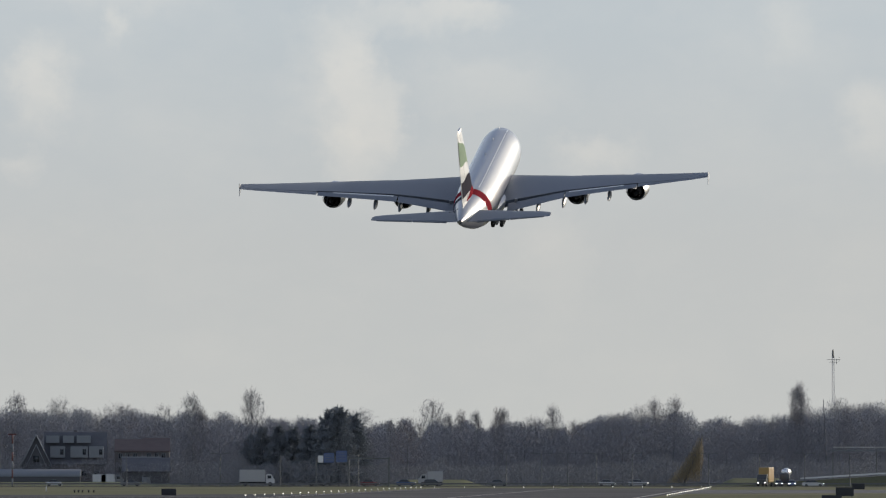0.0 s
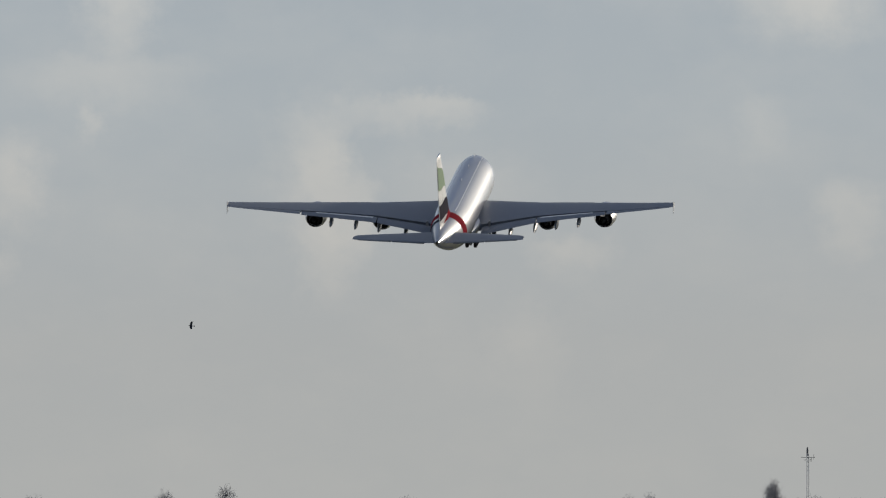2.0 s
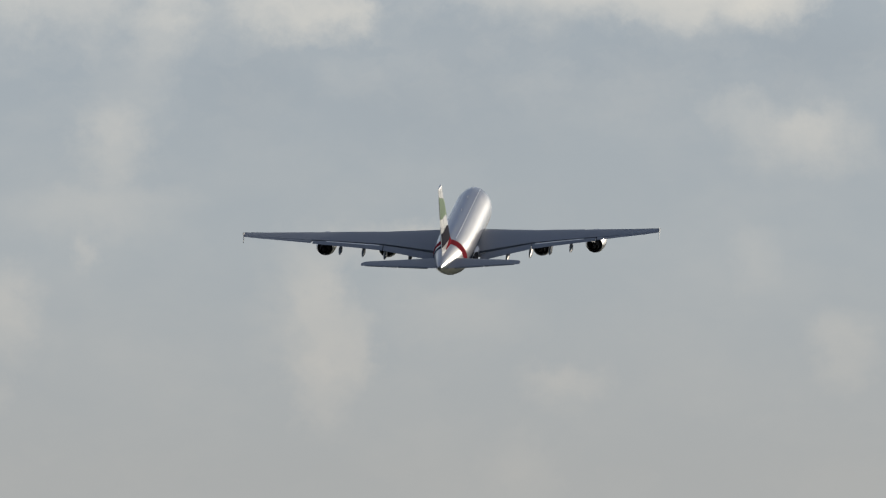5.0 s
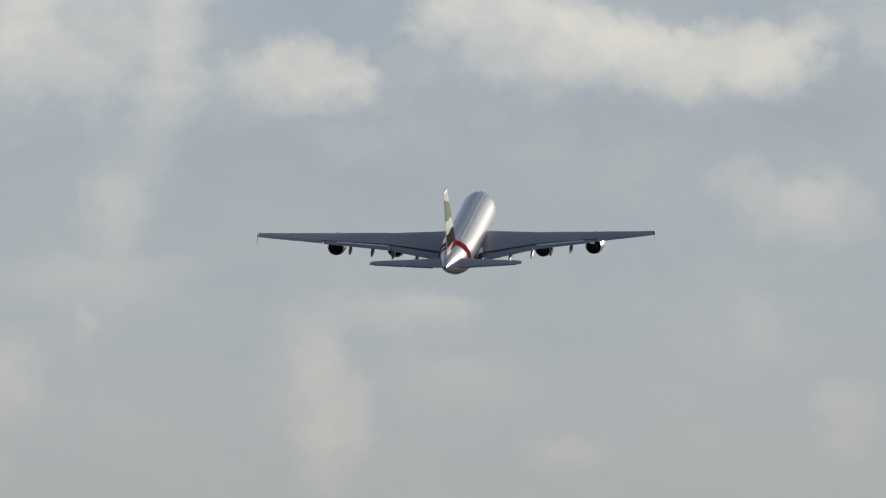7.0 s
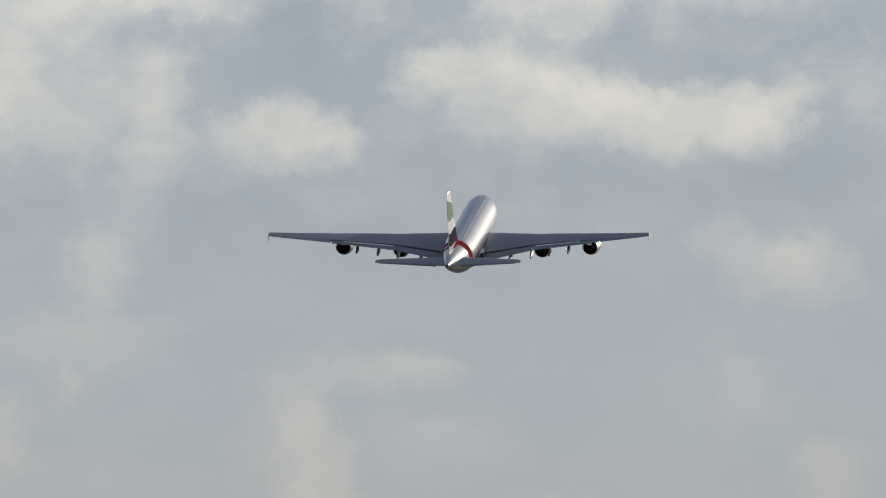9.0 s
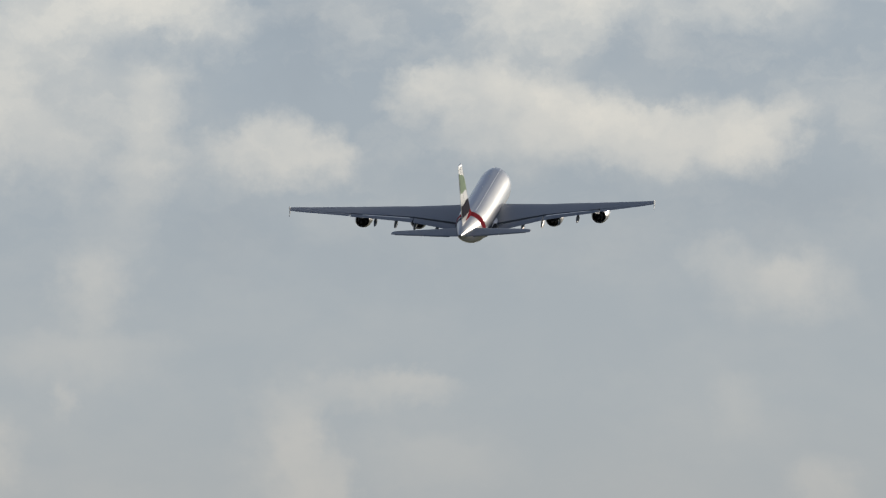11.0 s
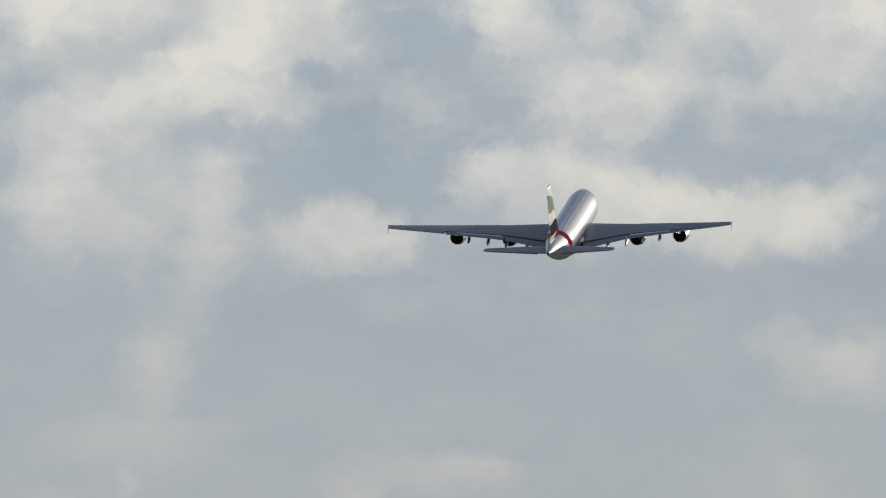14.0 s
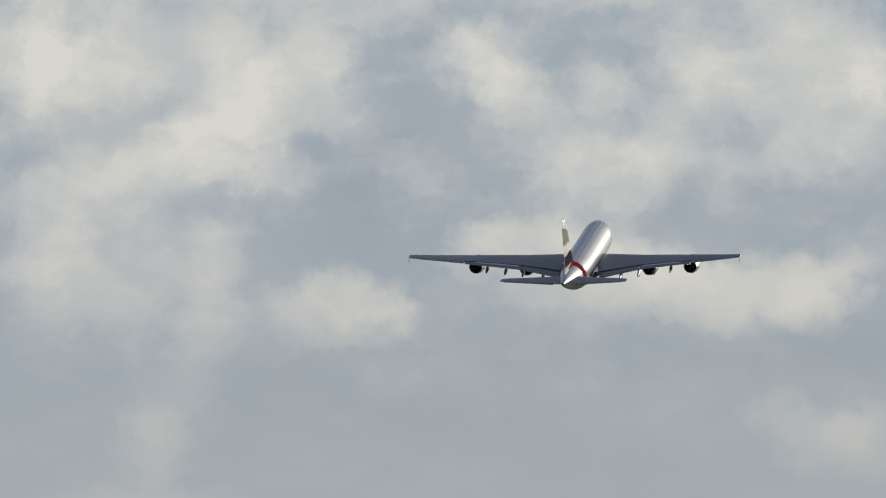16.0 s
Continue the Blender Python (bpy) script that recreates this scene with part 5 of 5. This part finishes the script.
root = thing("footbridge", "pale steel footbridge on slender posts", "bridge", pose(0, 3890, 0))
part("deck", boxed(east(682, 3890), 190, -1.0, 1.0, 8.0, 8.35, 0.03), MAT["shed"], root, smooth=False)
part("railing", boxed(east(690, 3890), 190, -1.05, -0.98, 8.9, 9.05), MAT["bright_steel"], root, smooth=False)
for i in range(9):
    x = east(690, 3890) + i * 10
    part("post", boxed(x - 0.12, x + 0.12, -0.15, 0.15, 0, 8.0), MAT["steel"], root, smooth=False)
    part("baluster", boxed(x - 0.04, x + 0.04, -1.04, -0.97, 8.3, 9.0), MAT["steel"], root, smooth=False)


# ---- vehicles: x forward, z up ----
def wheel(parent, x, y, r=0.32, w=0.2):
    t = part("wheel", lathe([(-w / 2, r * 0.62), (-w / 2, r * 0.95), (-w * 0.35, r), (w * 0.35, r), (w / 2, r * 0.95), (w / 2, r * 0.62)], 18, "y", cap=True), MAT["tyre"], parent)
    t.location = (x, y, r)
    rim = part("rim", lathe([(-w / 2 - 0.01, r * 0.2), (-w / 2 - 0.02, r * 0.6), (w / 2 + 0.02, r * 0.6), (w / 2 + 0.01, r * 0.2)], 14, "y", cap=True), MAT["steel"], t)


def car(name, label, paint, long=4.3, high=1.45, lights=True, estate=False):
    root = thing(name, label, "car", group="motorway traffic")
    h, L = high, long / 2
    low = [(-L, 0.3), (-L + 0.02, 0.75), (-L + 0.15, 0.92), (L * 0.35, 0.92), (L - 0.35, 0.78), (L - 0.04, 0.62), (L, 0.3), (L - 0.4, 0.22), (-L + 0.4, 0.22)]
    bm = bmesh.new()
    loft([[(x * k, y, z * (1 if abs(y) < 0.8 else 0.98)) for x, z in low] for y, k in ((-0.87, 0.97), (-0.78, 1), (0.78, 1), (0.87, 0.97))], bm=bm)
    part("body", fix(bm), MAT[paint], root, smooth=False)
    back = -L + (0.2 if estate else 0.55)
    cab = [(back, 0.9), (back + (0.15 if estate else 0.6), h - 0.06), (-0.2, h), (0.35, h - 0.03), (L * 0.48, 0.9)]
    bm = bmesh.new()
    loft([[(x, s * (0.78 - 0.16 * (z - 0.9) / (h - 0.9)), z) for x, z in cab] for s in (-1, 1)], bm=bm)
    part("cabin", fix(bm), MAT["car_glass"], root, smooth=False)
    rf = [(back + (0.1 if estate else 0.55), h - 0.06), (-0.2, h + 0.02), (0.4, h - 0.02), (0.4, h - 0.07), (-0.2, h - 0.03)]
    bm = bmesh.new()
    loft([[(x, s * 0.64, z) for x, z in rf] for s in (-1, 1)], bm=bm)
    part("roof", fix(bm), MAT[paint], root, smooth=False)
    for x in (-L * 0.62, L * 0.64):
        for s in (-1, 1):
            wheel(root, x, s * 0.78)
    for s in (-1, 1):
        part("headlight", boxed(L - 0.12, L + 0.0, s * 0.62 - 0.16, s * 0.62 + 0.16, 0.58, 0.72, 0.03), MAT["head_glow" if lights else "car_glass"], root)
        part("tail_light", boxed(-L - 0.01, -L + 0.1, s * 0.66 - 0.12, s * 0.66 + 0.12, 0.7, 0.84, 0.03), MAT["tail_red"], root)
    return root


def lorry(name, label, paint, box_paint, length=7.6, height=3.5, lights=True):
    root = thing(name, label, "truck", group="motorway traffic")
    L = length / 2
    part("cargo_box", boxed(-L, L - 2.1, -1.2, 1.2, 0.95, height, 0.06), MAT[box_paint], root, smooth=False)
    bm = bmesh.new()
    prof = [(L - 1.95, 0.5), (L - 1.95, 2.5), (L - 1.5, 2.75), (L - 0.75, 2.7), (L - 0.15, 1.7), (L, 1.5), (L, 0.5)]
    loft([[(x, y, z) for x, z in prof] for y in (-1.08, 1.08)], bm=bm)
    part("cab", fix(bm), MAT[paint], root, smooth=False)
    bm = bmesh.new()
    loft([[(L - 0.72, y, 2.6), (L - 0.16, y, 1.75), (L - 0.12, y, 1.78), (L - 0.68, y, 2.63)] for y in (-0.98, 0.98)], bm=bm)
    part("windscreen", fix(bm), MAT["car_glass"], root, smooth=False)
    for s in (-1, 1):
        part("side_window", boxed(L - 1.6, L - 0.75, s * 1.085 - 0.01, s * 1.085 + 0.01, 1.7, 2.4), MAT["car_glass"], root)
        part("headlight", boxed(L - 0.05, L + 0.03, s * 0.8 - 0.16, s * 0.8 + 0.16, 0.75, 0.95, 0.02), MAT["head_glow" if lights else "car_glass"], root)
    part("chassis", boxed(-L + 0.2, L - 0.3, -0.45, 0.45, 0.5, 0.9), MAT["trim_black"], root)
    for x in (-L + 1.3, L - 1.0):
        for s in (-1, 1):
            wheel(root, x, s * 0.95, 0.46, 0.3)
    return root


TRAFFIC = []   # thing, bearing at the start, lane, speed to the right, heading
MW = 0.10
for ob, u, y, v in (
        (car("car", "silver hatchback driving on the motorway", "silver", 3.9, lights=False), -688, 3842, 11.5),
        (car("car", "dark grey saloon driving on the motorway", "grey", 4.6, lights=False), -553, 3842, 12.0),
        (lorry("box_truck", "pale grey box truck with high cargo body", "silver", "white", 8.0, 3.7, False), -329, 3846, 12.7),
        (car("car", "dark car passing under the gantry", "dark", 4.4, lights=False), -222, 3842, 12.5),
        (car("car", "dark red car with headlights on", "maroon", 4.3), -130, 3842, 13.5),
        (car("car", "dark blue car with headlights on", "blue", 4.5), -66, 3842, 14.0),
        (car("car", "dark estate car with headlights on", "dark", 4.6, 1.5, estate=True), -17, 3838.5, 14.0),
        (lorry("box_truck", "white box van with high cargo body", "white", "white", 5.6, 3.3, False), -22, 3858, -8.4),
        (car("car", "grey car with headlights on", "grey", 4.3), 98, 3842, 13.0),
        (car("car", "pale blue-grey saloon car", "silver", 4.6), 345, 3842, 12.0),
        (car("car", "silver hatchback driving with headlights on", "silver", 4.0), 290, 3846, 12.0),
        (car("car", "dark grey hatchback car", "grey", 4.0, lights=False), 830, 3858, -12.0)):
    TRAFFIC.append((ob, u, y, v))
# tanker added to the queue, its polished barrel there to throw a sun glint
root = thing("tanker_truck", "added tanker truck in the queue, polished barrel for a sun glint", "truck", pose(east(607, 3846), 3846, 0.0, 0, 0, -96))
bm = lathe([(-3.4, 0.02), (-3.3, 0.5), (-3.0, 0.8), (-2.4, 0.95), (2.4, 0.95), (3.0, 0.8), (3.3, 0.5), (3.4, 0.02)], 30, "x", (-1.0, 0, 3.2))
part("tank", bm, MAT["tank"], root, "polished steel tank barrel")
part("chassis", boxed(-4.4, 4.2, -0.5, 0.5, 0.6, 2.3), MAT["trim_black"], root)
part("cab", boxed(2.5, 4.4, -1.15, 1.15, 0.6, 3.0, 0.2), MAT["dark"], root)
for x in (-3.4, -2.2, 3.4):
    for s in (-1, 1):
        wheel(root, x, s * 1.0, 0.48, 0.3)
# vehicles standing in a queue on the slip road, noses to the airfield
for name, label, paint, u, d, kind in (("truck", "yellow truck waiting with its lights on", "yellow", 570, 3826, 1), ("car", "dark car waiting with its lights on", "dark", 594, 3828, 0), ("car", "dark blue car waiting with its lights on", "blue", 617, 3828, 0)):
    ob = lorry(name, label, "dark", paint, 6.6, 4.3) if kind else car(name, label, paint, 4.3)
    ob.matrix_basis = pose(east(u, d), d, 0.0, 0, 0, -106 if kind else -88)
ob = car("car", "silver saloon standing beside the road", "silver", 5.0)
ob.matrix_basis = pose(east(655, 3822), 3822, 0.0)
for u, paint in ((-600, "silver"), (-585, "grey")):
    ob = lorry("van", "parked delivery van with pale roof", paint, "silver", 5.2, 2.7, False)
    ob.matrix_basis = pose(east(u, 3895), 3895, 0.0)


# ---- motion ----
FLIGHT = [  # seconds, place, turn to the right, nose up, right wing down
    (0.0, 6.53, 2872.6, 50.94, 6.49, 13.53, -1.36),
    (0.5, 6.61, 2909.3, 54.49, 6.49, 13.59, -0.60),
    (1.0, 6.69, 2945.9, 58.33, 6.49, 13.62, 0.17),
    (1.5, 6.81, 2982.6, 62.38, 6.47, 13.56, 0.51),
    (2.0, 7.03, 3019.2, 66.59, 6.42, 13.47, 0.21),
    (2.5, 7.26, 3055.9, 71.00, 6.38, 13.39, -0.36),
    (3.0, 7.46, 3092.7, 74.76, 6.35, 13.35, -0.78),
    (3.5, 7.85, 3129.4, 78.70, 6.31, 13.37, -0.74),
    (4.0, 8.13, 3166.2, 82.87, 6.29, 13.45, -0.49),
    (4.5, 8.60, 3202.9, 86.78, 6.25, 13.54, -0.36),
    (5.0, 8.74, 3239.6, 91.03, 6.23, 13.63, -0.42),
    (5.2, 8.89, 3254.3, 92.82, 6.21, 13.66, -0.45),
    (7.5, 10.55, 3423.5, 112.79, 6.56, 13.76, 0.01),
    (8.0, 11.71, 3460.5, 117.09, 6.64, 13.66, 0.10),
    (8.5, 12.89, 3497.4, 121.26, 6.73, 13.56, 0.17),
    (9.0, 14.20, 3534.5, 125.48, 6.81, 13.47, 0.25),
    (11.5, 20.17, 3721.0, 144.49, 7.53, 13.73, -0.85),
    (12.0, 21.52, 3758.2, 148.34, 7.59, 13.71, -0.75),
    (12.5, 22.69, 3795.4, 152.37, 7.63, 13.70, -0.65),
    (13.0, 23.83, 3832.6, 156.26, 7.67, 13.71, -0.54),
    (13.5, 24.88, 3869.8, 160.13, 7.73, 13.76, -0.42),
    (14.0, 25.84, 3906.9, 164.05, 7.80, 13.86, -0.27),
    (14.5, 27.05, 3944.1, 167.81, 7.88, 14.01, -0.11),
    (15.0, 28.11, 3981.2, 171.65, 7.99, 14.16, 0.02),
    (15.5, 29.46, 4018.3, 175.87, 8.10, 14.31, 0.15),
    (16.0, 30.75, 4055.4, 180.08, 8.24, 14.45, 0.22),
]
BIRD = [  # seconds, bearing, height, heading, bank: a gliding turn to the west
    (0.0, 19, 455, 15, -20), (0.5, -63, 459, 25, -32), (1.0, -158, 459, 38, -50), (1.5, -267, 448, 58, -68), (2.0, -401, 426, 85, -50),
    (2.5, -533, 420, 100, -35), (3.0, -674, 421, 105, -25), (4.0, -950, 430, 100, -10), (16.0, -4250, 460, 90, 0)]


def attitude(x, y, z, yaw, up, roll):
    return pose(x, y, z) @ Matrix.Rotation(radians(-yaw), 4, "Z") @ Matrix.Rotation(radians(up), 4, "X") @ Matrix.Rotation(radians(roll), 4, "Y")


def motions():
    walk(airliner, [(t, attitude(*r)) for t, *r in FLIGHT])
    for leg in gears:
        x, b = leg["rest"]
        low = (-4.7 if x > 0 else -4.1) if abs(x) < 4 else -4.3
        side = 1 if x > 0 else -1
        up = pose(x, b, -2.5) if abs(x) < 4 else pose(side * 2.6, b, -3.1, 0, side * 75, 0)
        walk(leg, [(0.0, pose(x, b, low)), (0.5, pose(x, b, low + 0.12)), (1.0, pose(x, b, low + 0.25)), (3.0, pose(x, b, low + 0.4)), (4.3, up), (16.0, up)])
    d = 1550.0
    walk(crow, [(t, pose(east(u, d), d, 4 + v * d / UNIT, 0, 0, turn) @ pose(0, 0, 0, 8, bank, 0)) for t, u, v, turn, bank in BIRD])
    for side, w in crow_wings:
        lifts = (14, 8, 12, 6, 12, 8, 14, 10)
        rows = [(0.5 * i, pose(0, 0, 0, 0, -side * lifts[i], 0)) for i in range(8)]
        walk(w, rows + [(16.0, pose(0, 0, 0, 0, -side * 10, 0))])
    for ob, u, y, v in TRAFFIC:
        x = east(u, y)
        walk(ob, [(0.0, pose(x, y, MW, 0, 0, 0 if v > 0 else 180)), (16.0, pose(x + 16 * v, y, MW, 0, 0, 0 if v > 0 else 180))])


motions()
